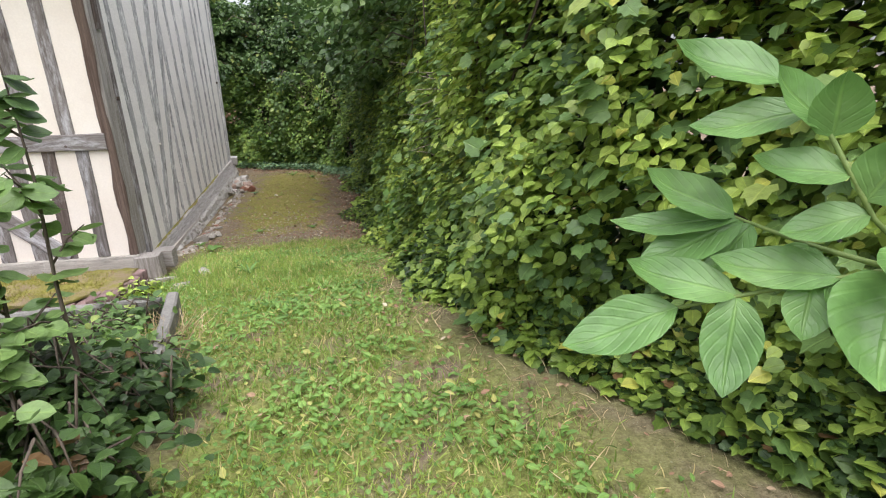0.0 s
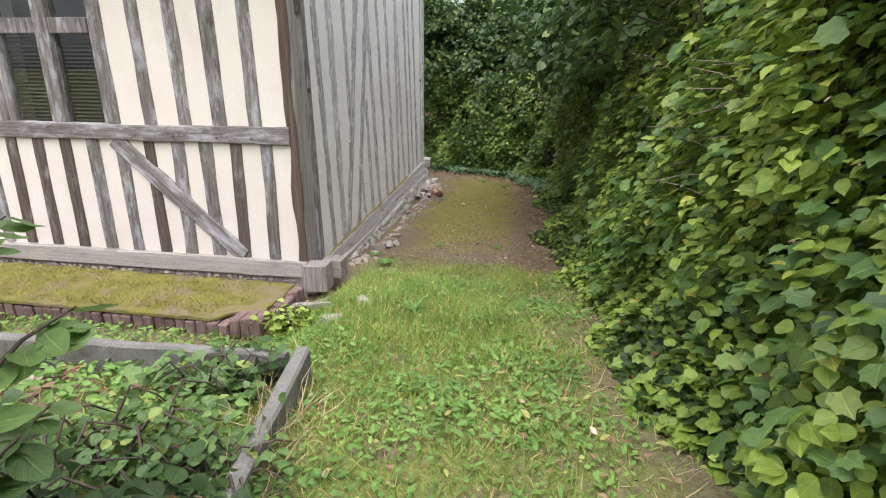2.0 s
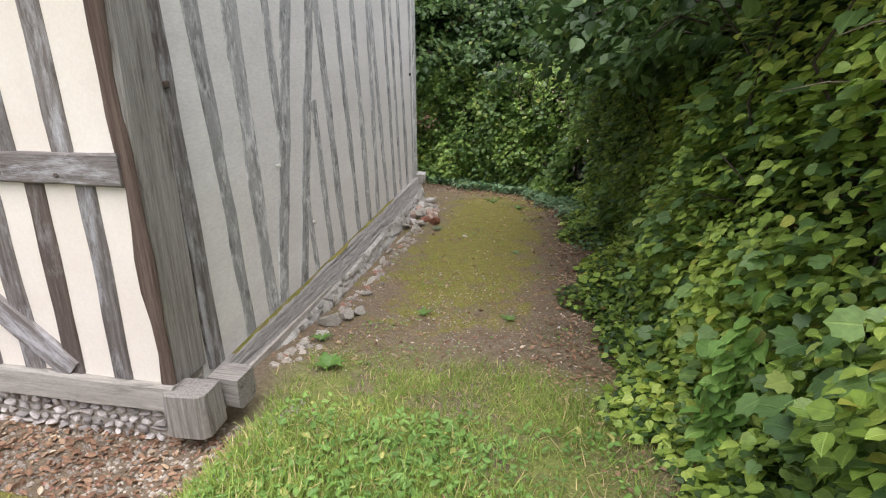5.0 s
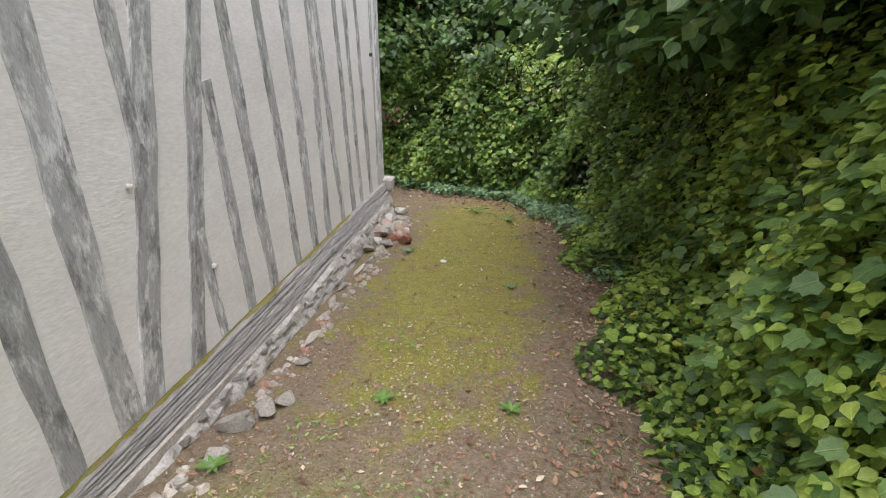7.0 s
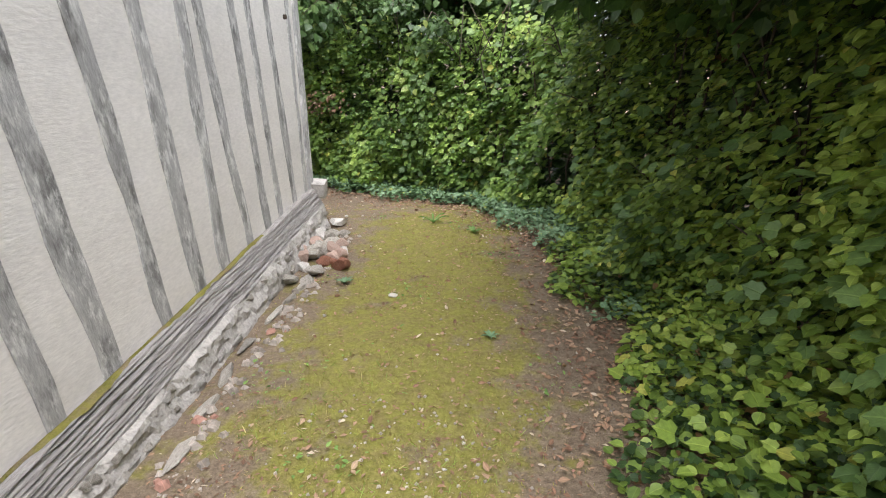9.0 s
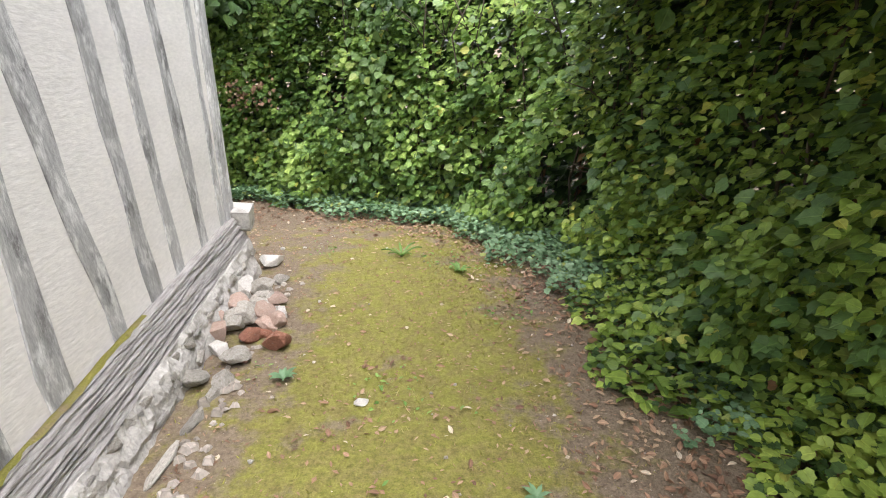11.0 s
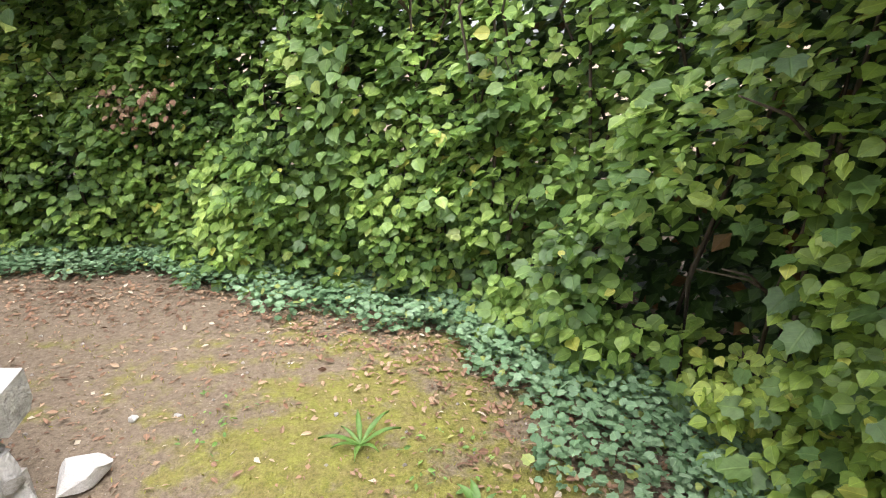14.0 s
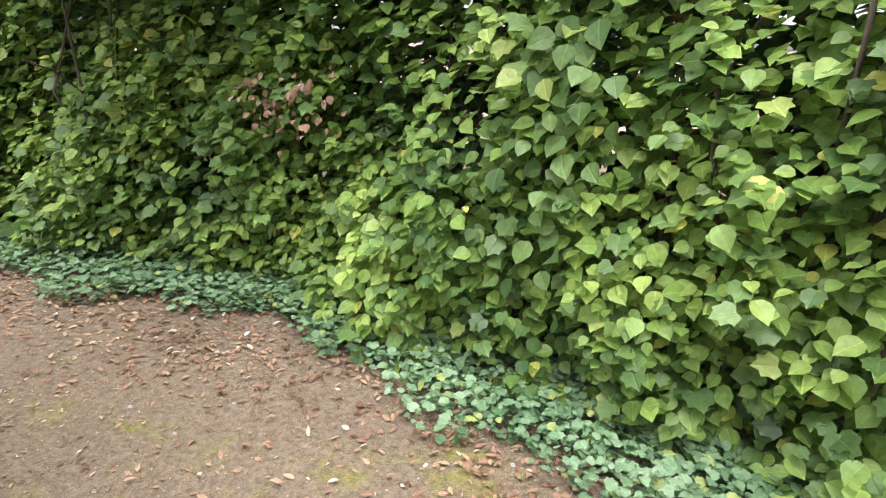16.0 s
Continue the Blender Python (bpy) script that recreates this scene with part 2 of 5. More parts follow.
LIMED = material("limewashed_stone", (0.4, 0.38, 0.345), (0.54, 0.515, 0.475), 9, 0.92, 0.9, 50, c3=(0.3, 0.28, 0.25), c3_from=0.52, c3_to=0.68, c3_scale=8, distance=0.014)
WHITE_ROCK = material("white_stone", (0.52, 0.49, 0.44), (0.66, 0.63, 0.58), 10, 0.9, 0.7, 60, c3=(0.4, 0.38, 0.34), c3_from=0.58, c3_to=0.72, c3_scale=9, distance=0.01)
RED_ROCK = material("broken_red_brick", (0.3, 0.125, 0.08), (0.42, 0.2, 0.13), 14, 0.93, 0.8, 80, c3=(0.45, 0.36, 0.3), c3_from=0.58, c3_to=0.7, c3_scale=9, spread=0.2)
PINK_ROCK = material("pink_tile_shard", (0.4, 0.275, 0.22), (0.5, 0.38, 0.31), 12, 0.93, 0.7, 70, c3=(0.3, 0.26, 0.22), c3_from=0.56, c3_to=0.7, c3_scale=8, spread=0.2)
BRICK = material("plum_brick", (0.13, 0.085, 0.078), (0.23, 0.155, 0.14), 12, 0.9, 0.8, 70, c3=(0.3, 0.24, 0.21), c3_from=0.6, c3_to=0.75, c3_scale=8, spread=0.25)
MOSS = material("moss", (0.19, 0.185, 0.035), (0.3, 0.275, 0.06), 6, 0.97, 1.0, 150, c3=(0.3, 0.23, 0.14), c3_from=0.48, c3_to=0.62, c3_scale=4.5, c4=(0.12, 0.1, 0.04), c4_from=0.58, c4_to=0.7, c4_scale=11.0, distance=0.02)
CONCRETE = material("weathered_concrete", (0.15, 0.145, 0.13), (0.25, 0.24, 0.22), 7, 0.95, 0.6, 80, c3=(0.09, 0.09, 0.07), c3_from=0.52, c3_to=0.7, c3_scale=3.5, c4=(0.42, 0.41, 0.38), c4_from=0.62, c4_to=0.7, c4_scale=12)
TILE = material("roof_tile", (0.16, 0.085, 0.06), (0.26, 0.15, 0.11), 7, 0.9, 0.6, 50, spread=0.25)
BLIND = material("dark_slats", (0.05, 0.047, 0.045), (0.07, 0.065, 0.062), 8, 0.6, 0.1, 60)
IRON = material("rusty_iron", (0.05, 0.04, 0.035), (0.1, 0.07, 0.05), 30, 0.7, 0.5, 90)

GLASS = bpy.data.materials.new("window_glass")
GLASS.use_nodes = True
g = GLASS.node_tree.nodes["Principled BSDF"]
g.inputs["Transmission Weight"].default_value, g.inputs["Roughness"].default_value, g.inputs["IOR"].default_value = 1.0, 0.02, 1.45
g.inputs["Base Color"].default_value = (0.75, 0.8, 0.78, 1)


# ==== shape of the ground and of the hedge ====
def smooth(a, b, v):
    k = np.clip((v - a) / (b - a), 0, 1)
    return k * k * (3 - 2 * k)


def wave(x, y):
    """Gentle unevenness of the soil."""
    return (0.018 * np.sin(2.1 * x + 0.7 * np.sin(1.3 * y)) * np.cos(1.7 * y + 0.5) + 0.008 * np.sin(6.3 * x + 2.0) * np.sin(5.1 * y + x)
            + 0.004 * np.sin(15 * x + 3 * y) * np.sin(13 * y - 4 * x))


def ground_z(x, y):
    """Height of the soil: level yard behind, a lawn that climbs towards the start, a trench beside the front wall."""
    x, y = np.asarray(x, float), np.asarray(y, float)
    z = np.interp(y, [-60, -9, -6, -3.1, -1.1, 0.84, 2.1, 6.7, 60], [1.15, 1.15, 1.08, 0.84, 0.5, 0.13, 0.0, 0.0, -0.1])
    z = z - 0.09 * smooth(6.3, 8.0, y)
    trench = smooth(-1.75, -1.0, y) * (1 - smooth(0.1, 0.9, y)) * (1 - smooth(0.25, 0.75, x))
    z = z * (1 - trench) + trench * 0.03
    z = z - 0.15 * (1 - smooth(0.45, 0.95, x)) * smooth(-2.75, -2.45, y) * (1 - smooth(-1.7, -1.6, y))
    return z + wave(x, y)


HEDGE_LINE = [(4.3, -14), (4.1, -8), (3.95, -5.4), (3.65, -4.3), (3.2, -3.5), (3.0, -2.5), (3.0, -1), (3.05, 0), (3.0, 1.2), (3.0, 2.4), (3.05, 4.2),
              (2.9, 5.6), (2.5, 6.7), (2.05, 7.4), (1.65, 7.8), (1.0, 8.3), (0, 8.7), (-1.4, 9.0), (-3, 9.25), (-9, 9.7)]
hx, hy = np.array(HEDGE_LINE, float).T
hs = np.concatenate([[0], np.cumsum(np.hypot(np.diff(hx), np.diff(hy)))])


def hedge_point(s):
    """Foot of the hedge face and its outward normal at the length s along it."""
    x, y = np.interp(s, hs, hx), np.interp(s, hs, hy)
    tx, ty = np.interp(s + 0.4, hs, hx) - np.interp(s - 0.4, hs, hx), np.interp(s + 0.4, hs, hy) - np.interp(s - 0.4, hs, hy)
    ln = np.hypot(tx, ty)
    return x, y, -ty / ln, tx / ln


# ==== building helpers ====
def mesh_of(name, verts, faces, mats, smooth_shade=False):
    me = bpy.data.meshes.new(name)
    me.from_pydata([tuple(v) for v in verts], [], faces)
    for m in mats if isinstance(mats, (list, tuple)) else [mats]:
        me.materials.append(m)
    if smooth_shade:
        me.polygons.foreach_set("use_smooth", [True] * len(me.polygons))
    me.update()
    return me


def part(name, bm, mat, parent, label=""):
    """Links a bmesh as one mesh object under a thing or under a part."""
    me = bpy.data.meshes.new(name)
    bm.to_mesh(me)
    bm.free()
    me.materials.append(mat)
    ob = new(name, me)
    ob.parent = parent
    return tagged(ob, label)


def holder(name, place, label, category, group="", kind=""):
    ob = new(name)
    ob.matrix_world = Matrix.Translation(place)
    ob.empty_display_size = 0.1
    return tagged(ob, label, category, group, kind)


def box_bm(size, bevel=0.0, segments=1, centre=(0, 0, 0)):
    bm = bmesh.new()
    bmesh.ops.create_cube(bm, size=1.0)
    bmesh.ops.scale(bm, vec=size, verts=bm.verts)
    if bevel:
        bmesh.ops.bevel(bm, geom=bm.edges[:], offset=bevel, segments=segments, affect="EDGES", profile=0.6)
    bmesh.ops.translate(bm, vec=centre, verts=bm.verts)
    return bm


def timber_bm(length, w, d, rnd, steps=0, wobble=0.006, chamfer=0.012):
    """A hewn timber along local z from 0 to length, w wide in x, d deep in y from -d to 0 (the show face at -d), its edges uneven."""
    steps = steps or max(3, int(length / 0.18))
    bm = bmesh.new()
    ring0 = [(-w / 2, 0), (-w / 2, -d + chamfer), (-w / 2 + chamfer, -d), (w / 2 - chamfer, -d), (w / 2, -d + chamfer), (w / 2, 0)]
    px, rows = rnd.uniform(0, 50), []
    for i in range(steps + 1):
        z = length * i / steps
        l = wobble * noise.noise((px, z * 2.3, 0)) * 2.2
        r = wobble * noise.noise((px + 9, z * 2.3, 3)) * 2.2
        f = 0.35 * wobble * noise.noise((px + 19, z * 3, 7))
        rows.append([bm.verts.new((x + (l if x < 0 else r), y + (f if y < 0 else 0), z)) for x, y in ring0])
    for a, b in zip(rows, rows[1:]):
        for i in range(5):
            bm.faces.new((a[i], a[i + 1], b[i + 1], b[i]))
        bm.faces.new((a[5], a[0], b[0], b[5]))
    bm.faces.new(rows[0][::-1])
    bm.faces.new(rows[-1])
    bmesh.ops.recalc_face_normals(bm, faces=bm.faces)
    return bm


def stone_mesh(name, mat, rnd, size=(1, 1, 1), rough=0.22, cuts=1):
    """An angular lump: a cut ball pressed flat here and there."""
    bm = bmesh.new()
    bmesh.ops.create_icosphere(bm, subdivisions=cuts + 1, radius=0.5)
    o = Vector((rnd.uniform(0, 90), rnd.uniform(0, 90), rnd.uniform(0, 90)))
    flats = [(Vector((rnd.gauss(0, 1), rnd.gauss(0, 1), rnd.gauss(0, 1))).normalized(), rnd.uniform(0.22, 0.36)) for _ in range(13)]
    for v in bm.verts:
        v.co *= 1 + rough * noise.noise(v.co * 3 + o)
        for n, h in flats:
            k = v.co.dot(n)
            if k > h:
                v.co -= n * (k - h)
        v.co = Vector((v.co.x * size[0], v.co.y * size[1], v.co.z * size[2]))
    me = bpy.data.meshes.new(name)
    bm.to_mesh(me)
    bm.free()
    me.materials.append(mat)
    return me


LEAF_OVAL = (np.array([(0, 0, 0), (-0.34, 0.16, 0.06), (-0.46, 0.45, 0.12), (-0.27, 0.8, 0.05), (0, 1.02, -0.14), (0.27, 0.8, 0.05), (0.46, 0.45, 0.12),
                       (0.34, 0.16, 0.06), (0, 0.5, 0)], float), [(0, 8, 2, 1), (8, 4, 3, 2), (0, 7, 6, 8), (8, 6, 5, 4)])
LEAF_BROAD = (np.array([(0, 0, 0), (0, 0.3, -0.03), (0, 0.62, -0.05), (0, 1.08, -0.16), (-0.22, 0.04, 0.05), (-0.42, 0.27, 0.1), (-0.45, 0.58, 0.07), (-0.22, 0.86, -0.03),
                        (0.22, 0.04, 0.05), (0.42, 0.27, 0.1), (0.45, 0.58, 0.07), (0.22, 0.86, -0.03)], float),
              [(0, 1, 5, 4), (1, 2, 6, 5), (2, 3, 7, 6), (1, 0, 8, 9), (2, 1, 9, 10), (3, 2, 10, 11)])
LEAF_LOBED = (np.array([(0, 0.06, 0), (-0.3, -0.02, 0.03), (-0.52, 0.3, 0.05), (-0.4, 0.45, 0.06), (-0.4, 0.72, 0.02), (-0.2, 0.76, 0.05), (0, 1.0, -0.06),
                        (0.2, 0.76, 0.05), (0.4, 0.72, 0.02), (0.4, 0.45, 0.06), (0.52, 0.3, 0.05), (0.3, -0.02, 0.03), (0, 0.45, 0)], float),
              [(0, 12, 2, 1), (12, 3, 2), (12, 5, 4, 3), (12, 6, 5), (0, 11, 10, 12), (12, 10, 9), (12, 9, 8, 7), (12, 7, 6)])
LEAF_NARROW = (np.array([(0, 0, 0), (-0.2, 0.2, 0.04), (-0.25, 0.5, 0.06), (-0.13, 0.8, 0.03), (0, 1, -0.08), (0.13, 0.8, 0.03), (0.25, 0.5, 0.06),
                         (0.2, 0.2, 0.04), (0, 0.5, 0)], float), LEAF_OVAL[1])
LEAF_SMALL = (np.array([(0, 0, 0), (-0.42, 0.45, 0.07), (0, 1, -0.05), (0.42, 0.45, 0.07)], float), [(0, 2, 1), (0, 3, 2)])
BLADE = (np.array([(-0.035, 0, 0), (0.035, 0, 0), (0.026, 0.55, 0.06), (-0.026, 0.55, 0.06), (0, 1, 0.26)], float), [(0, 1, 2, 3), (3, 2, 4)])


def scatter_mesh(name, template, places, tips, normals, sizes, mat, wide=None):
    """Many small leaves as one mesh. tips: the way each one points; normals: the way its face looks."""
    tv, tf = template
    n = len(places)
    y = tips / np.maximum(np.linalg.norm(tips, axis=1, keepdims=True), 1e-6)
    x = np.cross(y, normals)
    x /= np.maximum(np.linalg.norm(x, axis=1, keepdims=True), 1e-6)
    z = np.cross(x, y)
    s = np.asarray(sizes, float)[:, None, None]
    w = s if wide is None else s * np.asarray(wide, float)[:, None, None]
    v = (places[:, None, :] + x[:, None, :] * tv[None, :, 0:1] * w + y[:, None, :] * tv[None, :, 1:2] * s + z[:, None, :] * tv[None, :, 2:3] * s)
    k = len(tv)
    me = bpy.data.meshes.new(name)
    loops = np.concatenate([np.array(f) for f in tf])
    counts = np.array([len(f) for f in tf])
    allv = (loops[None, :] + (np.arange(n) * k)[:, None]).ravel()
    allc = np.tile(counts, n)
    starts = np.concatenate([[0], np.cumsum(allc)[:-1]])
    me.vertices.add(n * k)
    me.vertices.foreach_set("co", v.reshape(-1).astype(np.float32))
    me.loops.add(len(allv))
    me.loops.foreach_set("vertex_index", allv.astype(np.int32))
    me.polygons.add(len(allc))
    me.polygons.foreach_set("loop_start", starts.astype(np.int32))
    me.polygons.foreach_set("use_smooth", np.ones(len(allc), dtype=bool))
    uvs = np.stack([tv[:, 0] + 0.5, tv[:, 1]], 1).astype(np.float32)
    layer = me.uv_layers.new(name="leaf")
    layer.data.foreach_set("uv", np.tile(uvs[loops], (n, 1)).ravel())
    me.update(calc_edges=True)
    me.validate()
    me.materials.append(mat)
    return me


def unit(v):
    return v / np.maximum(np.linalg.norm(v, axis=1, keepdims=True), 1e-6)


def tube(bm, points, radii, sides=6):
    """A tapered round branch through the points."""
    rings = []
    for i, p in enumerate(points):
        a = Vector(points[max(i - 1, 0)])
        b = Vector(points[min(i + 1, len(points) - 1)])
        q = (b - a).to_track_quat("Z", "Y").to_matrix()
        rings.append([bm.verts.new(Vector(p) + q @ Vector((math.cos(2 * math.pi * k / sides) * radii[i], math.sin(2 * math.pi * k / sides) * radii[i], 0))) for k in range(sides)])
    for r, s in zip(rings, rings[1:]):
        for k in range(sides):
            f = bm.faces.new((r[k], r[(k + 1) % sides], s[(k + 1) % sides], s[k]))
            f.smooth = True
    bm.faces.new(rings[0][::-1])
    bm.faces.new(rings[-1])


# ==== ground ====
def grid_ground():
    def line(fine_a, fine_b, step, far):
        inner = list(np.arange(fine_a, fine_b + 1e-6, step))
        out = [fine_a - d for d in far][::-1] + inner + [fine_b + d for d in far]
        return np.array(out)
    far = [0.5, 1.2, 2.5, 5, 10, 20, 45, 120, 300, 800]
    xs, ys = line(-6, 6, 0.06, far), line(-9, 12, 0.06, far)
    X, Y = np.meshgrid(xs, ys)
    Z = ground_z(X, Y)
    nx, ny = len(xs), len(ys)
    verts = np.stack([X, Y, Z], -1).reshape(-1, 3)
    i = np.arange(nx * ny).reshape(ny, nx)
    faces = np.stack([i[:-1, :-1], i[:-1, 1:], i[1:, 1:], i[1:, :-1]], -1).reshape(-1, 4)
    return verts, faces.tolist()


def ground_material():
    """Soil with brown litter, moss in the yard and turf on the slope, by where each grows."""
    m = bpy.data.materials.new("yard_soil")
    m.use_nodes = True
    N, L = m.node_tree.nodes, m.node_tree.links
    bsdf = N["Principled BSDF"]
    tc = N.new("ShaderNodeTexCoord")
    sep = N.new("ShaderNodeSeparateXYZ")
    L.new(tc.outputs["Object"], sep.inputs[0])

    def noise_fac(scale, detail=6.0, rough=0.6):
        n = N.new("ShaderNodeTexNoise")
        n.inputs["Scale"].default_value, n.inputs["Detail"].default_value, n.inputs["Roughness"].default_value = scale, detail, rough
        L.new(tc.outputs["Object"], n.inputs["Vector"])
        return n.outputs["Fac"]

    def rng(v, a, b, c=0.0, d=1.0, soft=True):
        r = N.new("ShaderNodeMapRange")
        r.interpolation_type = "SMOOTHSTEP" if soft else "LINEAR"
        for k, val in zip(("From Min", "From Max", "To Min", "To Max"), (a, b, c, d)):
            r.inputs[k].default_value = val
        L.new(v, r.inputs["Value"])
        return r.outputs[0]

    def op(kind, a, b, clamp=True):
        o = N.new("ShaderNodeMath")
        o.operation = kind
        o.use_clamp = clamp
        for s, v in zip(o.inputs, (a, b)):
            if hasattr(v, "is_linked"):
                L.new(v, s)
            else:
                s.default_value = v
        return o.outputs[0]

    def mix(f, a, b, kind="MIX"):
        x = N.new("ShaderNodeMixRGB")
        x.blend_type = kind
        for s, v in zip(x.inputs, (f, a, b)):
            if hasattr(v, "is_linked"):
                L.new(v, s)
            else:
                s.default_value = rgb(v) if isinstance(v, tuple) else v
        return x.outputs[0]

    mid, fine, grit, speck = noise_fac(3.0, 8), noise_fac(38, 6, 0.7), noise_fac(130, 3), noise_fac(70, 2)
    soil = mix(rng(fine, 0.3, 0.7), (0.145, 0.11, 0.075), (0.255, 0.2, 0.143))
    soil = mix(rng(speck, 0.67, 0.73), soil, (0.42, 0.36, 0.3))
    moss = mix(rng(noise_fac(11, 6, 0.65), 0.35, 0.65), mix(rng(fine, 0.3, 0.7), (0.15, 0.13, 0.035), (0.25, 0.215, 0.07)), mix(rng(fine, 0.3, 0.7), (0.175, 0.18, 0.03), (0.275, 0.275, 0.055)))
    turf = mix(rng(fine, 0.3, 0.7), (0.14, 0.15, 0.045), (0.26, 0.29, 0.085))
    X, Y = sep.outputs[0], sep.outputs[1]
    # the moss grows along the middle of the yard, fading out in patches
    lane = op("MULTIPLY", rng(X, 0.0, 1.1), rng(X, 1.3, 2.6, 1.0, 0.0))
    lane = op("MULTIPLY", lane, op("MULTIPLY", rng(Y, 0.6, 3.6), rng(Y, 5.6, 8.6, 1.0, 0.0)))
    patches = op("ADD", op("MULTIPLY", mid, 0.75), op("MULTIPLY", noise_fac(7, 8, 0.7), 0.6))
    fringe = op("MULTIPLY", op("MULTIPLY", rng(X, -2.2, -0.8), rng(X, 1.5, 2.5, 1.0, 0.0)), op("MULTIPLY", rng(Y, 0.8, 2.0), rng(Y, 7.6, 8.4, 1.0, 0.0)))
    mossy = rng(op("ADD", op("MULTIPLY", op("ADD", op("MULTIPLY", lane, 0.65), op("MULTIPLY", fringe, 0.35)), 0.42), patches), 0.83, 1.05)
    turfy = op("MULTIPLY", rng(Y, 0.7, 1.5, 1.0, 0.0), rng(mid, 0.3, 0.52))
    turfy = op("MULTIPLY", turfy, op("ADD", rng(X, 0.1, 0.7), rng(Y, -4.6, -4.0, 1.0, 0.0)))
    # worn soil along the foot of the path hedge, breaking into the turf in patches
    edge = op("SUBTRACT", op("ADD", X, op("MULTIPLY", op("MINIMUM", op("ADD", Y, 2.5, False), 0.0, False), 0.33, False), False), 2.15, False)
    turfy = op("MULTIPLY", turfy, op("SUBTRACT", 1.0, op("MULTIPLY", rng(edge, 0.1, 0.6, 0.0, 0.8), rng(mid, 0.35, 0.6))))
    col = mix(mossy, soil, moss)
    col = mix(turfy, col, turf)
    g = rng(grit, 0.2, 0.8, 0.65, 1.3, False)
    col = mix(1.0, col, g, "MULTIPLY")
    L.new(col, bsdf.inputs["Base Color"])
    bsdf.inputs["Roughness"].default_value, bsdf.inputs["Specular IOR Level"].default_value = 0.97, 0.15
    b = N.new("ShaderNodeBump")
    b.inputs["Strength"].default_value, b.inputs["Distance"].default_value = 0.8, 0.022
    L.new(op("ADD", op("MULTIPLY", fine, 0.6), op("MULTIPLY", grit, 0.4)), b.inputs["Height"])
    L.new(b.outputs[0], bsdf.inputs["Normal"])
    return m


gv, gf = grid_ground()
ground = tagged(new("ground", mesh_of("ground", gv, gf, ground_material(), True)), "mossy soil yard rising into a rough grass slope", "ground", kind="structure")

# ==== the timber-framed house ====
rnd = random.Random(4)
house = holder("house", (0, 0, 0.0), "old timber-framed house with cream plaster and weathered grey oak", "house")
END = 6.24  # length of the side wall
TURN = Matrix.Rotation(0.017, 4, "Z")  # the side wall runs slightly askew to the front
WEST = -8.0
TOP = 3.9


def slab(name, lo, hi, mat, parent, label="", bevel=0.0):
    size = [b - a for a, b in zip(lo, hi)]
    ob = part(name, box_bm(size, bevel), mat, parent, label)
    ob.location = [(a + b) / 2 for a, b in zip(lo, hi)]
    return ob


def timber(name, a, b, w, d, facing, mat, parent=house, label="", wobble=0.006, chamfer=0.01):
    """A timber from a to b on a wall; facing: the way its show face looks."""
    a, b = Vector(a), Vector(b)
    zax = (b - a).normalized()
    yax = -Vector(facing)
    xax = yax.cross(zax).normalized()
    ob = part(name, timber_bm((b - a).length, w, d, rnd, wobble=wobble, chamfer=chamfer), mat, parent, label)
    m = Matrix((xax, yax, zax)).transposed().to_4x4()
    m.translation = a
    ob.matrix_world = TURN @ m if facing == SIDE else m
    return ob


def turned(ob):
    """Swings a part of the side wall round the front corner."""
    ob.matrix_world = TURN @ ob.matrix_basis
    return ob


# walls: the front one is pierced by the window
WIN = (-3.0, -1.9, 1.66, 2.95)
FRONT, SIDE = (0, -1, 0), (1, 0, 0)
wall_parts = [((WEST, 0.0, 0.3), (WIN[0], 0.3, TOP)), ((WIN[1], 0.0, 0.3), (-0.02, 0.3, TOP)),
              ((WIN[0], 0.0, 0.3), (WIN[1], 0.3, WIN[2])), ((WIN[0], 0.0, WIN[3]), (WIN[1], 0.3, TOP))]
for lo, hi in wall_parts:
    slab("front_wall", lo, hi, PLASTER, house, "smooth cream plaster infill")
turned(slab("side_wall", (-0.3, 0.301, 0.25), (-0.0, END - 0.002, TOP), PLASTER_SIDE, house, "grey roughcast plaster infill"))
slab("back_wall", (WEST, END - 0.3, 0.3), (-0.42, END, TOP), PLASTER, house)
slab("end_wall", (WEST, 0.302, 0.3), (WEST + 0.3, END - 0.302, TOP), PLASTER, house)
slab("loft_floor", (WEST + 0.31, 0.31, TOP - 0.2), (-0.31, END - 0.31, TOP - 0.1), OAK_DARK, house)

# front studs above and below the rail
RAIL_B, RAIL_T, SILL_T = 1.545, 1.695, 0.42
for x in (-0.28, -0.59, -0.9, -1.19, -1.5, -1.81, -2.12, -2.43, -2.74, -3.05, -3.36, -3.67, -3.98, -4.3, -4.62, -4.95, -5.3, -5.6, -5.9, -6.3, -6.7, -7.1, -7.5):
    lean = rnd.uniform(-0.02, 0.02)
    timber("stud", (x + lean, 0, SILL_T), (x, 0, RAIL_B), 0.135 + rnd.uniform(-0.015, 0.012), 0.014, FRONT, rnd.choice((OAK, OAK, OAK_DARK)))
for x in (-0.37, -0.73, -1.08, -1.44, -1.83, -3.07, -3.45, -3.82, -4.2, -4.6, -5.0, -5.4, -5.8, -6.2, -6.6, -7.0, -7.4):
    timber("stud", (x, 0, RAIL_T), (x - 0.05, 0, TOP), 0.14 + rnd.uniform(-0.012, 0.012), 0.014, FRONT, OAK)
timber("rail", (-7.9, 0, (RAIL_B + RAIL_T) / 2 - 0.03), (-0.035, 0, (RAIL_B + RAIL_T) / 2), 0.155, 0.04, FRONT, OAK, label="grey horizontal oak rail")
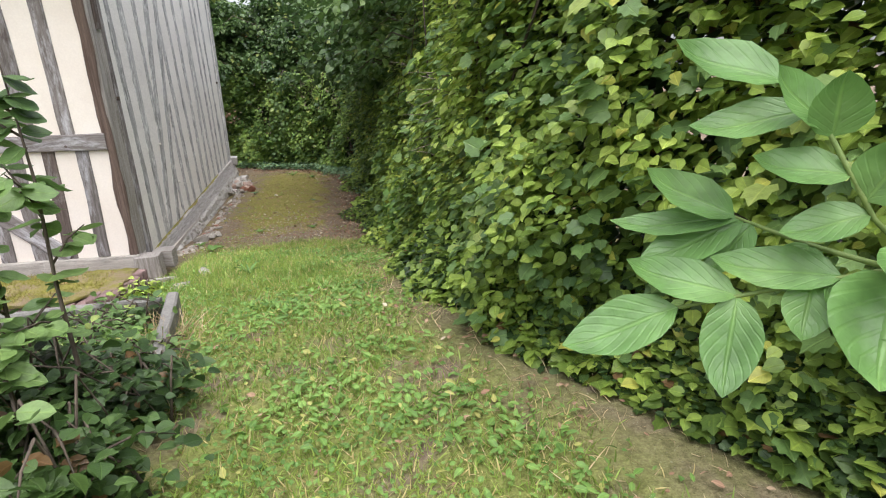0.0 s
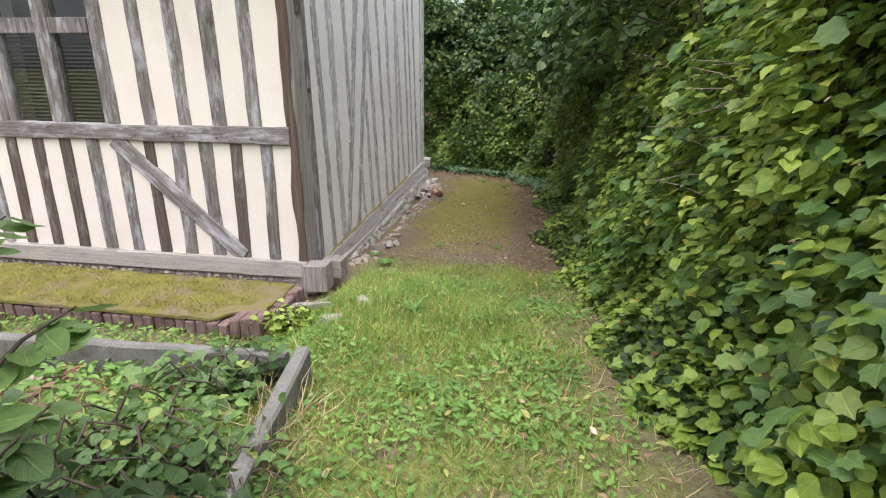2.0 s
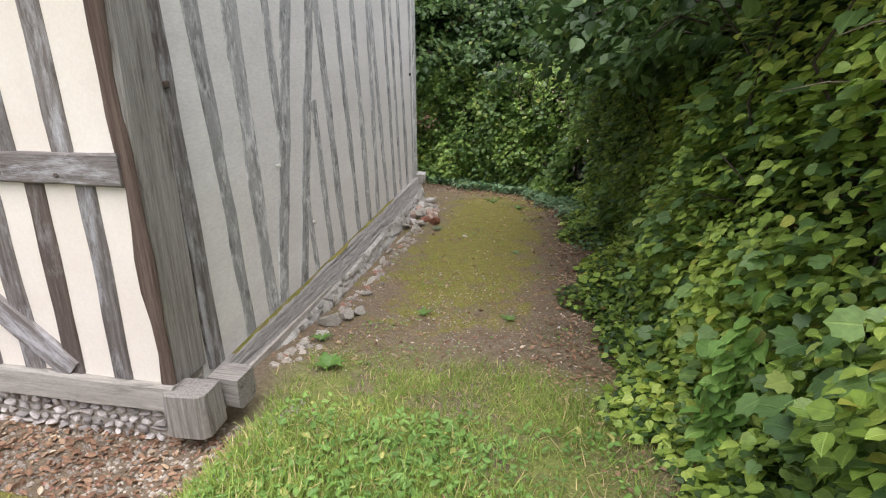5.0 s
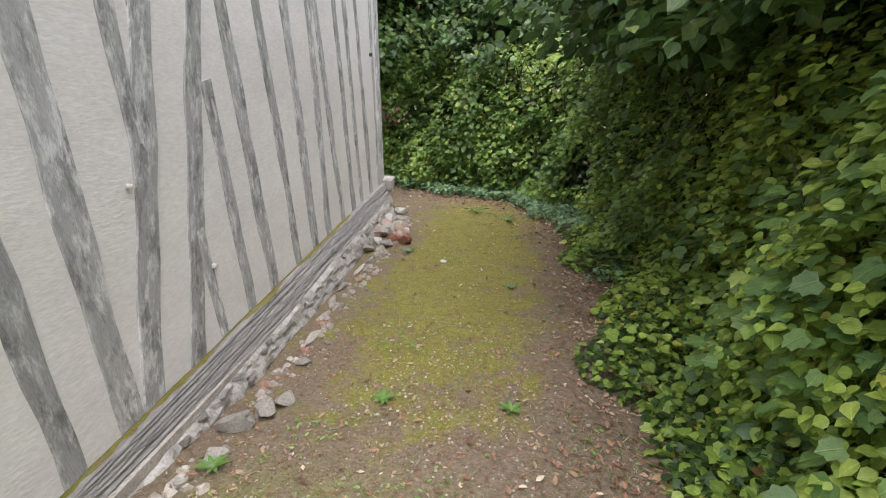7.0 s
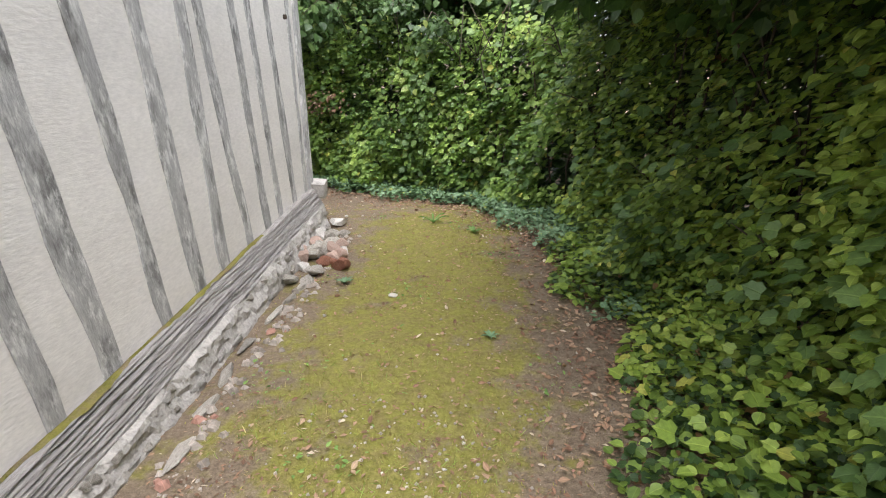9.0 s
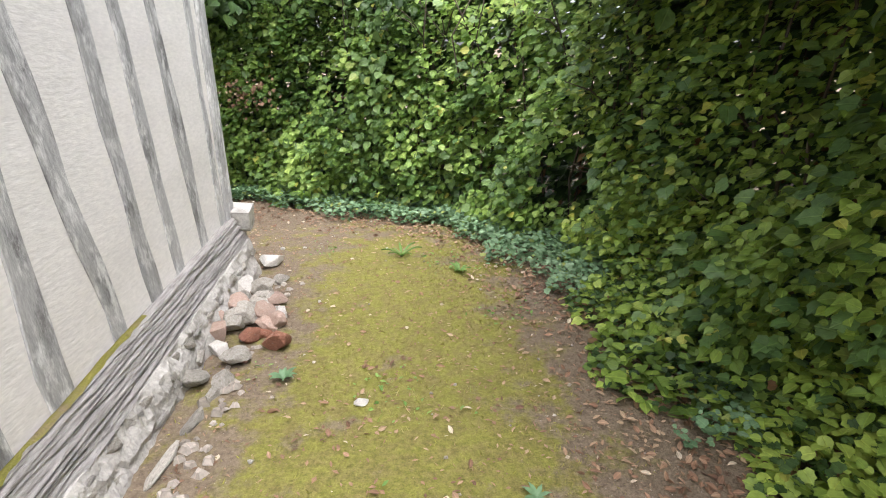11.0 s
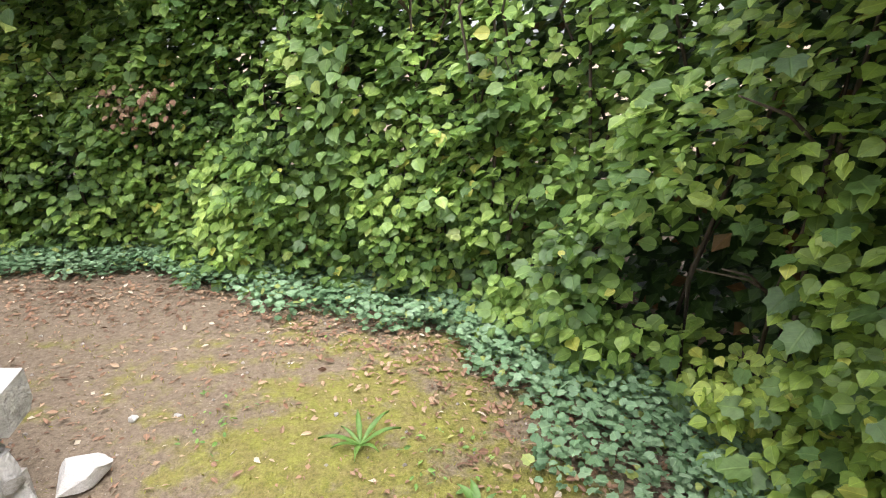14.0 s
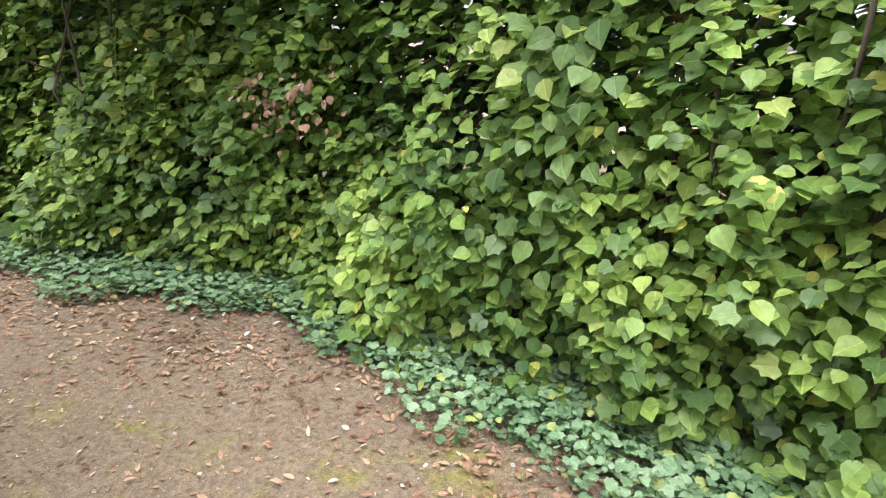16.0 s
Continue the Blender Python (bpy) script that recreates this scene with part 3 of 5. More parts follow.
timber("brace", (-1.86, 0, RAIL_B), (-0.62, 0, SILL_T + 0.01), 0.17, 0.028, FRONT, OAK, label="slanting oak brace")
timber("plate", (-7.9, 0, TOP - 0.1), (-0.035, 0, TOP - 0.1), 0.2, 0.05, FRONT, OAK)
timber("front_sill", (-7.9, -0.0, 0.29), (0.05, -0.0, 0.335), 0.17, 0.05, FRONT, SILL, label="bleached oak sill beam")

# corner posts
timber("corner_post", (-0.0, 0.16, 0.38), (-0.0, 0.14, TOP), 0.325, 0.03, SIDE, POST, label="weathered oak corner post", chamfer=0.03)
timber("corner_post", (0.008, 0.0, 0.42), (-0.055, 0.0, TOP), 0.09, 0.025, FRONT, OAK_BROWN, label="dark brown split edge of the corner post", wobble=0.016, chamfer=0.012)
timber("stud", (0, 0.42, 0.3), (0, 0.24, TOP), 0.125, 0.036, SIDE, OAK, label="dark oak stud beside the corner post", wobble=0.008)
timber("corner_post", (0, END - 0.085, 0.44), (0, END - 0.075, TOP), 0.15, 0.02, SIDE, OAK_PALE, label="limewashed oak corner post")


def sill_z(y):
    return 0.252 + 0.034 * y


# side studs: foot and head along the wall, at the sill and at 2.3 m, and width
SIDE_STUDS = [(0.89, 0.68, 0.14), (1.24, 1.08, 0.17), (1.39, 1.82, 0.16), (1.8, 2.25, 0.15), (2.84, 2.53, 0.14), (3.32, 3.01, 0.12),
              (3.72, 3.46, 0.135), (4.06, 3.96, 0.13), (4.51, 4.13, 0.12), (4.9, 4.65, 0.125), (5.22, 4.96, 0.11), (5.63, 5.36, 0.125), (6.0, 5.93, 0.1)]
for i, (a, b, w) in enumerate(SIDE_STUDS):
    k = (TOP - sill_z(a)) / (2.3 - sill_z(a))
    timber("stud", (0, a, sill_z(a) - 0.02), (0, a + (b - a) * k, TOP), w, 0.007 + 0.0025 * (i == 2), SIDE, OAK_PALE, wobble=0.016, chamfer=0.004)
for a, za, b, zb, w in ((1.63, 1.4, 1.56, 2.3, 0.1), (2.47, 0.33, 2.27, 1.85, 0.1), (2.1, 0.34, 1.99, 1.05, 0.075)):
    k = (TOP - za) / (zb - za) if zb > 2.2 else 1.0
    timber("stud", (0, a, za), (0, a + (b - a) * k, za + (zb - za) * k), w, 0.0115, SIDE, OAK_PALE, wobble=0.012, chamfer=0.004)
timber("plate", (0, 0.35, TOP - 0.1), (0, END, TOP - 0.1), 0.2, 0.05, SIDE, OAK)


def furrowed_beam(name, length, top, face, depth, rnd, label):
    """A sill along local y: its outer face, leaning outwards, is split by long weather furrows."""
    rows, cols = int(length / 0.07), 22
    bm = bmesh.new()
    grid = []
    for i in range(rows + 1):
        y = length * i / rows
        line = [bm.verts.new((0, y, 0)), bm.verts.new((top * 0.5, y, 0.004 * noise.noise((y * 3, 1, 0))))]
        for j in range(cols + 1):
            v = j / cols
            sway = 0.9 * noise.noise((y * 0.9, 5, 0)) + 0.25 * noise.noise((y * 4, v * 3, 2))
            ridge = noise.noise((v * 13 + sway * 1.6, y * 0.55, 9))
            cut = 0.022 * (min(abs(ridge) * 3.2, 1.0) - 0.6) + 0.006 * noise.noise((v * 30, y * 3, 4))
            line.append(bm.verts.new((top + (face - top) * v + cut, y, -depth * v + (-0.012 if j == 0 else 0) * 0)))
        line.append(bm.verts.new((0, y, -depth)))
        grid.append(line)
    for a, b in zip(grid, grid[1:]):
        for k in range(len(a) - 1):
            bm.faces.new((a[k], b[k], b[k + 1], a[k + 1]))
    bm.faces.new(grid[0])
    bm.faces.new(grid[-1][::-1])
    bmesh.ops.recalc_face_normals(bm, faces=bm.faces)
    return part(name, bm, SILL_SIDE, house, label)


beam = furrowed_beam("side_sill", 6.2, 0.045, 0.115, 0.19, rnd, "deeply furrowed grey sill beam")
beam.matrix_world = TURN @ pose(0.0, -0.0, sill_z(0), math.degrees(math.atan(0.034)))
# beam ends at the corners
end_a = part("beam_end", timber_bm(0.26, 0.24, 0.2, rnd, 6, 0.016, 0.035), POST, house, "weathered beam end with open grain")
end_a.matrix_world = Matrix.Translation((0.12, 0.1, 0.14)) @ pose(0, 0, 0, 0, 0, 4)
end_b = part("beam_end", timber_bm(0.2, 0.17, 0.2, rnd, 5, 0.01, 0.025), POST, house, "rounded end of a cross beam")
end_b.matrix_world = Matrix(((0, 0, 1, 0.13), (1, 0, 0, 0.23), (0, 1, 0, 0.385), (0, 0, 0, 1)))
end_c = part("beam_end", timber_bm(0.17, 0.2, 0.16, rnd, 5, 0.014, 0.03), LIMED, house, "whitewashed beam end")
end_c.matrix_world = Matrix(((0, 0, 1, -0.13), (1, 0, 0, 6.23), (0, 1, 0, 0.52), (0, 0, 0, 1))) @ pose(0, 0, 0, 5, 4, 7)

# moss along the top of the side sill
bm = bmesh.new()
strip = []
for i in range(150):
    y = 0.6 + 4.1 * i / 149
    h = 0.011 * max(0.0, 0.55 + noise.noise((y * 2.4, 3, 1)) + 0.4 * noise.noise((y * 11, 3, 1)))
    w = max(0.004, 0.018 + 0.04 * noise.noise((y * 2.1, 8, 1)) + 0.02 * noise.noise((y * 13, 8, 1)))
    strip.append([bm.verts.new((x, y, sill_z(y) + z)) for x, z in ((0.009, 0.001), (0.009, 0.003 + h), (0.012 + w * 0.6, 0.003 + h * 0.8), (0.014 + w, 0.001))])
for a, b in zip(strip, strip[1:]):
    for k in range(3):
        bm.faces.new((a[k], b[k], b[k + 1], a[k + 1])).smooth = True
bmesh.ops.recalc_face_normals(bm, faces=bm.faces)
turned(part("moss_strip", bm, MOSS, house, "moss growing along the sill"))

# pegs and iron
for y, z, r in ((2.07, 0.8, 0.018), (1.5, 1.4, 0.013)):
    bm = bmesh.new()
    bmesh.ops.create_cone(bm, segments=9, radius1=r, radius2=r * 0.8, depth=0.03, cap_ends=True)
    ob = part("peg", bm, WHITE_ROCK, house, "whitewashed wooden peg")
    ob.matrix_world = TURN @ pose(0.02, y, z, 0, 90, 0)
for y, z in ((0.3, 2.02), (5.72, 2.05)):
    ob = part("bolt", box_bm((0.03, 0.03, 0.04), 0.006), IRON, house, "rusty iron bolt")
    ob.location = (0.045, y, z)
    turned(ob)
timber("board", (0.03, 0.17, 2.68), (0.03, 0.17, TOP), 0.1, 0.025, SIDE, OAK_DARK, label="short weathered board")
for x in (-0.4, -0.75, -1.2, -1.6):
    bm = bmesh.new()
    bmesh.ops.create_cone(bm, segments=8, radius1=0.012, radius2=0.012, depth=0.012, cap_ends=True)
    part("peg", bm, OAK_DARK, house, "oak peg in the rail").matrix_world = pose(x, -0.043, 1.59, 90, 0, 0)

# window
window = new("window")
window.parent = house
WX0, WX1, WZ0, WZ1 = WIN
for name, lo, hi in (("jamb", (WX0, 0.01, WZ0), (WX0 + 0.06, 0.11, WZ1)), ("jamb", (WX1 - 0.05, 0.01, WZ0), (WX1, 0.11, WZ1)),
                     ("mullion", (-2.51, -0.012, WZ0 + 0.02), (-2.36, 0.12, WZ1)), ("transom", (WX0 + 0.062, -0.006, 2.5), (-2.512, 0.11, 2.64)),
                     ("transom", (-2.358, -0.006, 2.5), (WX1 - 0.052, 0.11, 2.64)), ("head", (WX0, -0.03, WZ1), (WX1, 0.0, WZ1 + 0.12))):
    slab(name, lo, hi, OAK, window, bevel=0.008)
for lo, hi in (((-2.93, -0.03, 1.665), (-2.45, 0.1, 1.69)), ((-2.40, -0.03, 1.665), (-1.88, 0.1, 1.69))):
    slab("window_sill", lo, hi, OAK_PALE, window, "pale lead-grey sill board", 0.004)
for x0, x1 in ((-2.938, -2.513), (-2.357, -1.953)):
    for z0, z1 in ((1.692, 2.498), (2.642, 2.95)):
        pane = slab("pane", (x0, 0.055, z0), (x1, 0.061, z1), GLASS, window, "dark reflecting glass")
        pane.visible_shadow = False
    for k in range(22):
        z = 1.71 + k * 0.036
        ob = part("slat", box_bm((x1 - x0 - 0.01, 0.026, 0.003)), BLIND, window)
        ob.matrix_world = pose((x0 + x1) / 2, 0.095, z, 38)
# dark sheet standing in for the unlit room behind the slats
slab("blind_backing", (WX0 + 0.002, 0.29, WZ0), (WX1 - 0.002, 0.31, WZ1), BLIND, window)

# roof, low eaves over the wall plates
bm = bmesh.new()
for side in (-1, 1):
    for i in range(24):
        f0, f1 = i / 24, (i + 1) / 24
        y0, y1 = (END / 2 + side * (END / 2 + 0.45) * (1 - f) for f in (f0, f1 + 0.006))
        z0, z1 = 3.75 + 3.2 * f0, 3.75 + 3.2 * f1
        v = [bm.verts.new(c) for c in ((WEST - 0.2, y0, z0 + 0.03), (0.35, y0, z0 + 0.03), (0.35, y1, z1), (WEST - 0.2, y1, z1), (WEST - 0.2, y0, z0), (0.35, y0, z0))]
        bm.faces.new(v[:4])
        bm.faces.new((v[4], v[5], v[1], v[0]))
part("roof", bm, TILE, house, "worn clay tile roof")
for x in (-0.42, WEST + 0.0):
    bm = bmesh.new()
    tri = [[bm.verts.new(c) for c in ((q, 0.05, TOP), (q, END - 0.05, TOP), (q, END / 2, 6.8))] for q in (x, x + 0.29)]
    bm.faces.new(tri[0][::-1])
    bm.faces.new(tri[1])
    for k in range(3):
        bm.faces.new((tri[0][k], tri[0][(k + 1) % 3], tri[1][(k + 1) % 3], tri[1][k]))
    part("gable", bm, PLASTER_SIDE, house)

# footing: flint courses under the front sill, rubble under the side sill
slab("footing", (WEST + 0.02, 0.012, -0.2), (-0.01, 0.3, 0.3), MORTAR, house, "lime mortar bed between the flints")
turned(slab("footing", (-0.28, 0.305, -0.2), (0.115, END, 0.17), MORTAR, house))
flints = [stone_mesh("flint", FLINT, rnd, (1, 0.8, 0.8)) for _ in range(7)]
for row in range(4):
    x = -0.03 - rnd.uniform(0, 0.05)
    while x > -4.4:
        w = rnd.uniform(0.05, 0.1)
        ob = new("flint", rnd.choice(flints))
        ob.parent = house
        ob.matrix_world = pose(x - w / 2, -0.002, 0.035 + row * 0.056 + rnd.uniform(-0.012, 0.012) + 0.006 * x, rnd.uniform(-20, 20), rnd.uniform(-20, 20), rnd.uniform(-20, 20)) @ Matrix.Diagonal((w * 1.15, 0.075, rnd.uniform(0.05, 0.075), 1))
        x -= w + rnd.uniform(0.0, 0.012)
bm = bmesh.new()
rows = []
for i in range(int((END - 0.35) / 0.03)):
    y = 0.34 + 0.03 * i
    top = sill_z(y) - 0.185
    line = []
    for j in range(8):
        v = j / 7
        crumb = 0.022 * noise.noise((y * 7, v * 3, 1)) + 0.018 * noise.noise((y * 19, v * 6, 5)) + 0.02 * noise.noise((y * 2.2, v * 1.5, 8))
        line.append(bm.verts.new((0.118 + 0.055 * v ** 0.7 * (j > 0) + crumb * (j > 0), y, top - (top + 0.06) * v ** 1.2 + 0.018 * noise.noise((y * 9, j, 2)))))
    rows.append([bm.verts.new((0.02, y, top + 0.004))] + line)
for a, b in zip(rows, rows[1:]):
    for k in range(len(a) - 1):
        bm.faces.new((a[k], b[k], b[k + 1], a[k + 1]))
bmesh.ops.recalc_face_normals(bm, faces=bm.faces)
turned(part("crumbled_footing", bm, LIMED, house, "crumbling whitish mortar ledge under the sill"))
rubble = [stone_mesh("footing_stone", m, rnd, (1, 1, 1), 0.5) for m in (ROCK, ROCK, LIMED, LIMED)]
for lo, hi, z, xo in ((0.08, 0.2, 0.02, 0.165), (0.05, 0.14, 0.07, 0.15)):
    y = 0.36
    while y < END - 0.1:
        w = rnd.uniform(lo, hi)
        ob = new("footing_stone", rnd.choice(rubble))
        ob.parent = house
        ob.matrix_world = TURN @ pose(xo + rnd.uniform(-0.03, 0.0), y + w / 2, z + 0.02 * y * z / 0.07 + rnd.uniform(-0.02, 0.02), rnd.uniform(-20, 20), rnd.uniform(-20, 20), rnd.uniform(-15, 15)) @ Matrix.Diagonal((rnd.uniform(0.05, 0.07), w * 1.3, rnd.uniform(0.04, 0.075), 1))
        y += w * rnd.uniform(1.0, 2.6)


# ==== brick-edged terrace, bed kerbs ====
terrace = holder("terrace", (-1.5, -1.4, 0.4), "low terrace covered in moss with a plum brick edge", "terrace")


def child(name, me, parent, m):
    ob = new(name, me)
    ob.parent = parent
    ob.matrix_parent_inverse = parent.matrix_world.inverted()
    ob.matrix_world = m
    return ob


def mossy_slab(x0, x1, y0, y1, z, thick):
    bm = bmesh.new()
    nx, ny = int((x1 - x0) / 0.035), int((y1 - y0) / 0.035)
    top = [[bm.verts.new((x0 + (x1 - x0) * i / nx, y0 + (y1 - y0) * j / ny,
                          z + 0.012 * noise.noise((i * 0.19, j * 0.19, 2)) + 0.014 * noise.noise((i * 0.55, j * 0.55, 7)))) for i in range(nx + 1)] for j in range(ny + 1)]
    for a, b in zip(top, top[1:]):
        for i in range(nx):
            bm.faces.new((a[i], a[i + 1], b[i + 1], b[i])).smooth = True
    for i in range(nx + 1):  # ragged front lip, bare over the outermost bricks
        bare = max(0.0, min(1.0, (top[0][i].co.x - 0.1) / 0.1))
        pull = 0.012 * max(0.0, noise.noise((i * 0.33, 4, 4)) + 0.3) + 0.13 * bare
        for j in range(min(6, ny)):
            top[j][i].co.y += pull * (1 - j / 6)
            top[j][i].co.z -= 0.01 * (1 - j / 6)
    for j in range(ny + 1):
        for i in range(nx - 3, nx + 1):
            top[j][i].co.x += 0.03 * noise.noise((j * 0.5, 9, 1))
    rim = [top[0][i] for i in range(nx + 1)] + [top[j][nx] for j in range(1, ny + 1)] + [top[ny][i] for i in range(nx - 1, -1, -1)] + [top[j][0] for j in range(ny - 1, 0, -1)]
    low = [bm.verts.new((v.co.x, v.co.y, z - thick)) for v in rim]
    for i in range(len(rim)):
        k = (i + 1) % len(rim)
        bm.faces.new((rim[i], low[i], low[k], rim[k]))
    return bm


ob = part("moss_bed", mossy_slab(-4.4, 0.41, -1.718, -1.04, 0.612, 0.03), MOSS, terrace, "olive and brown moss over old paving")
ob.matrix_parent_inverse = terrace.matrix_world.inverted()
slab_ob = part("core", box_bm((4.7, 0.5, 0.4)), MORTAR, terrace)
slab_ob.matrix_parent_inverse = terrace.matrix_world.inverted()
slab_ob.location = (-2.05, -1.29, 0.385)
bricks = []
for k in range(4):
    bm = box_bm((0.072, 0.19, 0.14), 0.01, 1)
    for v in bm.verts:
        v.co += Vector((rnd.uniform(-1, 1), rnd.uniform(-1, 1), rnd.uniform(-1, 1))) * 0.005
    me = bpy.data.meshes.new("brick")
    bm.to_mesh(me)
    bm.free()
    me.materials.append(BRICK)
    bricks.append(me)
x = 0.42
while x > -4.3:
    child("brick", rnd.choice(bricks), terrace, pose(x, -1.62 + rnd.uniform(-0.012, 0.012), 0.535 - (0.03 if x < 0.2 else 0.0) + rnd.uniform(-0.008, 0.008) - 0.004 * abs(x), rnd.uniform(-3, 3), rnd.uniform(-2, 2), rnd.uniform(-2.5, 2.5)))
    x -= 0.08
for i, y in enumerate((-1.48, -1.4, -1.32, -1.24, -1.16, -1.08)):
    child("brick", bricks[i % 4], terrace, pose(0.385, y, 0.53 + rnd.uniform(-0.008, 0.006), rnd.uniform(-2, 2), rnd.uniform(-3, 3), 90 + rnd.uniform(-3, 3)))


def kerb(a, b, height, thick, label):
    """A cast concrete edging board standing on its long side from a to b."""
    a, b = Vector(a), Vector(b)
    n = int((b - a).length / 0.06)
    bm = bmesh.new()
    rows = []
    for i in range(n + 1):
        y = (b - a).length * i / n
        c = 0.012
        prof = [(-thick / 2, -height), (-thick / 2, -c), (-thick / 2 + c, 0), (thick / 2 - c, 0), (thick / 2, -c), (thick / 2, -height)]
        rows.append([bm.verts.new((px + 0.005 * noise.noise((y * 6, px * 20, pz * 8)), y, pz + (0.007 * noise.noise((y * 5, px * 9, 3)) if pz > -0.1 else 0))) for px, pz in prof])
    for r, s in zip(rows, rows[1:]):
        for k in range(6):
            bm.faces.new((r[k], r[(k + 1) % 6], s[(k + 1) % 6], s[k]))
    bm.faces.new(rows[0])
    bm.faces.new(rows[-1][::-1])
    bmesh.ops.recalc_face_normals(bm, faces=bm.faces)
    me = bpy.data.meshes.new("kerb")
    bm.to_mesh(me)
    bm.free()
    me.materials.append(CONCRETE)
    ob = new("kerb", me)
    d = b - a
    ob.matrix_world = Matrix.Translation(a) @ Matrix.Rotation(math.atan2(-d.x, d.y), 4, "Z") @ Matrix.Rotation(math.atan2(d.z, math.hypot(d.x, d.y)), 4, "X")
    return tagged(ob, label, "kerb", "kerbs of the overgrown bed")


kerb((1.38, -3.85, 0.97), (1.14, -2.53, 0.93), 0.5, 0.07, "weathered concrete kerb board edging the overgrown bed")
kerb((-3.2, -2.82, 0.9), (1.08, -2.58, 0.92), 0.45, 0.06, "grey concrete kerb board half hidden by weeds")


# ==== stones lying about ====
def stone(x, y, size, mat, label, tilt=(0, 0, 0), lift=None, group="", category="stone", name="stone"):
    me = stone_mesh(name, mat, rnd, (1, 1, 1), 0.35, 2)
    ob = new(name, me)
    z = float(ground_z(x, y)) + (size[2] * 0.28 if lift is None else lift)
    ob.matrix_world = pose(x, y, z, *tilt) @ Matrix.Diagonal((*size, 1))
    return tagged(ob, label, category, group)


stone(0.96, -1.1, (0.17, 0.27, 0.17), ROCK, "pale lichened limestone lump in the grass", (5, 15, 20), 0.02)
stone(0.66, -1.3, (0.3, 0.2, 0.16), ROCK, "grey stone slab beside the terrace", (0, 12, 25))
stone(0.86, -1.55, (0.18, 0.3, 0.13), ROCK, "mossy stone with a bare grey corner", (0, -10, -10), 0.01)
stone(0.62, -1.02, (0.26, 0.2, 0.12), ROCK, "flat grey stone half sunk in gravel", (0, 0, 40))
for x, y, s in ((0.25, 1.6, 0.17), (0.34, 1.78, 0.15), (0.42, 1.9, 0.12), (0.3, 1.35, 0.1), (0.36, 2.35, 0.09), (0.28, 1.1, 0.08)):
    stone(x, y, (s * 1.1, s * 1.4, s * 0.8), ROCK, "rough grey rubble stone fallen by the sill", (rnd.uniform(-20, 20), rnd.uniform(-20, 20), rnd.uniform(0, 180)), group="fallen stones")
# the heap by the far corner: place, size, kind and lift
HEAP = [(0.05, 5.14, 0.22, 2, 0.09), (0.27, 5.2, 0.16, 1, 0.06), (0.43, 5.12, 0.2, 1, 0.05), (0.08, 5.52, 0.25, 2, 0.11), (0.03, 5.74, 0.23, 3, 0.12), (0.17, 5.78, 0.21, 0, 0.08),
        (0.12, 5.3, 0.19, 0, 0.08), (0.2, 5.36, 0.2, 0, 0.09), (0.13, 5.03, 0.14, 3, 0.05), (0.32, 5.33, 0.14, 2, 0.06), (0.38, 5.36, 0.15, 2, 0.05), (0.37, 5.49, 0.13, 3, 0.05),
        (0.22, 5.5, 0.2, 0, 0.08), (0.2, 5.64, 0.17, 0, 0.08), (0.3, 5.62, 0.16, 2, 0.06), (0.24, 4.95, 0.17, 0, 0.04), (0.27, 5.44, 0.15, 2, 0.1), (0.1, 5.66, 0.16, 0, 0.06),
        (0.3, 5.24, 0.12, 1, 0.02), (0.09, 4.72, 0.16, 0, 0.05), (0.05, 4.9, 0.15, 0, 0.06), (0.26, 4.72, 0.16, 0, 0.03), (0.04, 5.34, 0.15, 2, 0.1)]
KINDS = ((ROCK, "grey lime rubble in the stone heap"), (RED_ROCK, "broken red brick in the stone heap"), (PINK_ROCK, "dusty pink tile lump in the stone heap"), (WHITE_ROCK, "whitish plaster lump in the stone heap"))
for x, y, s, k, lift in HEAP:
    stone(x, y, (s * 1.2, s * rnd.uniform(0.9, 1.3), s * 0.8), KINDS[k][0], KINDS[k][1], (rnd.uniform(-30, 30), rnd.uniform(-30, 30), rnd.uniform(0, 180)), lift * 0.8, "stone heap", "rubble")
stone(0.12, 6.32, (0.25, 0.25, 0.16), WHITE_ROCK, "large whitish rock by the house corner", (0, 10, 30))
stone(0.26, 6.02, (0.17, 0.12, 0.09), ROCK, "small grey stone beside the white rock", (0, 0, 10))
stone(0.97, 4.53, (0.1, 0.075, 0.035), WHITE_ROCK, "flat white stone chip lying on moss", (0, 0, 25))
for x, y, s in ((1.465, 2.68, 0.03), (2.185, 1.91, 0.035), (1.54, 2.89, 0.025), (0.55, 4.13, 0.04), (0.59, 5.67, 0.035), (0.25, 1.0, 0.04), (0.5, 1.25, 0.03), (0.12, 6.7, 0.06), (0.3, 6.72, 0.04), (1.01, 6.7, 0.035)):
    stone(x, y, (s, s * 0.8, s * 0.6), WHITE_ROCK, "small white pebble on the bare soil", group="white pebbles", category="pebble", name="pebble")
# a thin ledge of mortar along the footing
for y, s in ((2.7, 0.3), (3.05, 0.34), (3.4, 0.3), (3.72, 0.36), (4.1, 0.3), (4.4, 0.28), (4.62, 0.2)):
    stone(0.27 - 0.017 * y + 0.04 * math.sin(y * 3), y, (0.09, s, 0.06), ROCK, "crumbling lime ledge at the wall foot", (0, 0, rnd.uniform(-14, 8)), 0.012, "wall foot ledge", "ledge", "ledge")


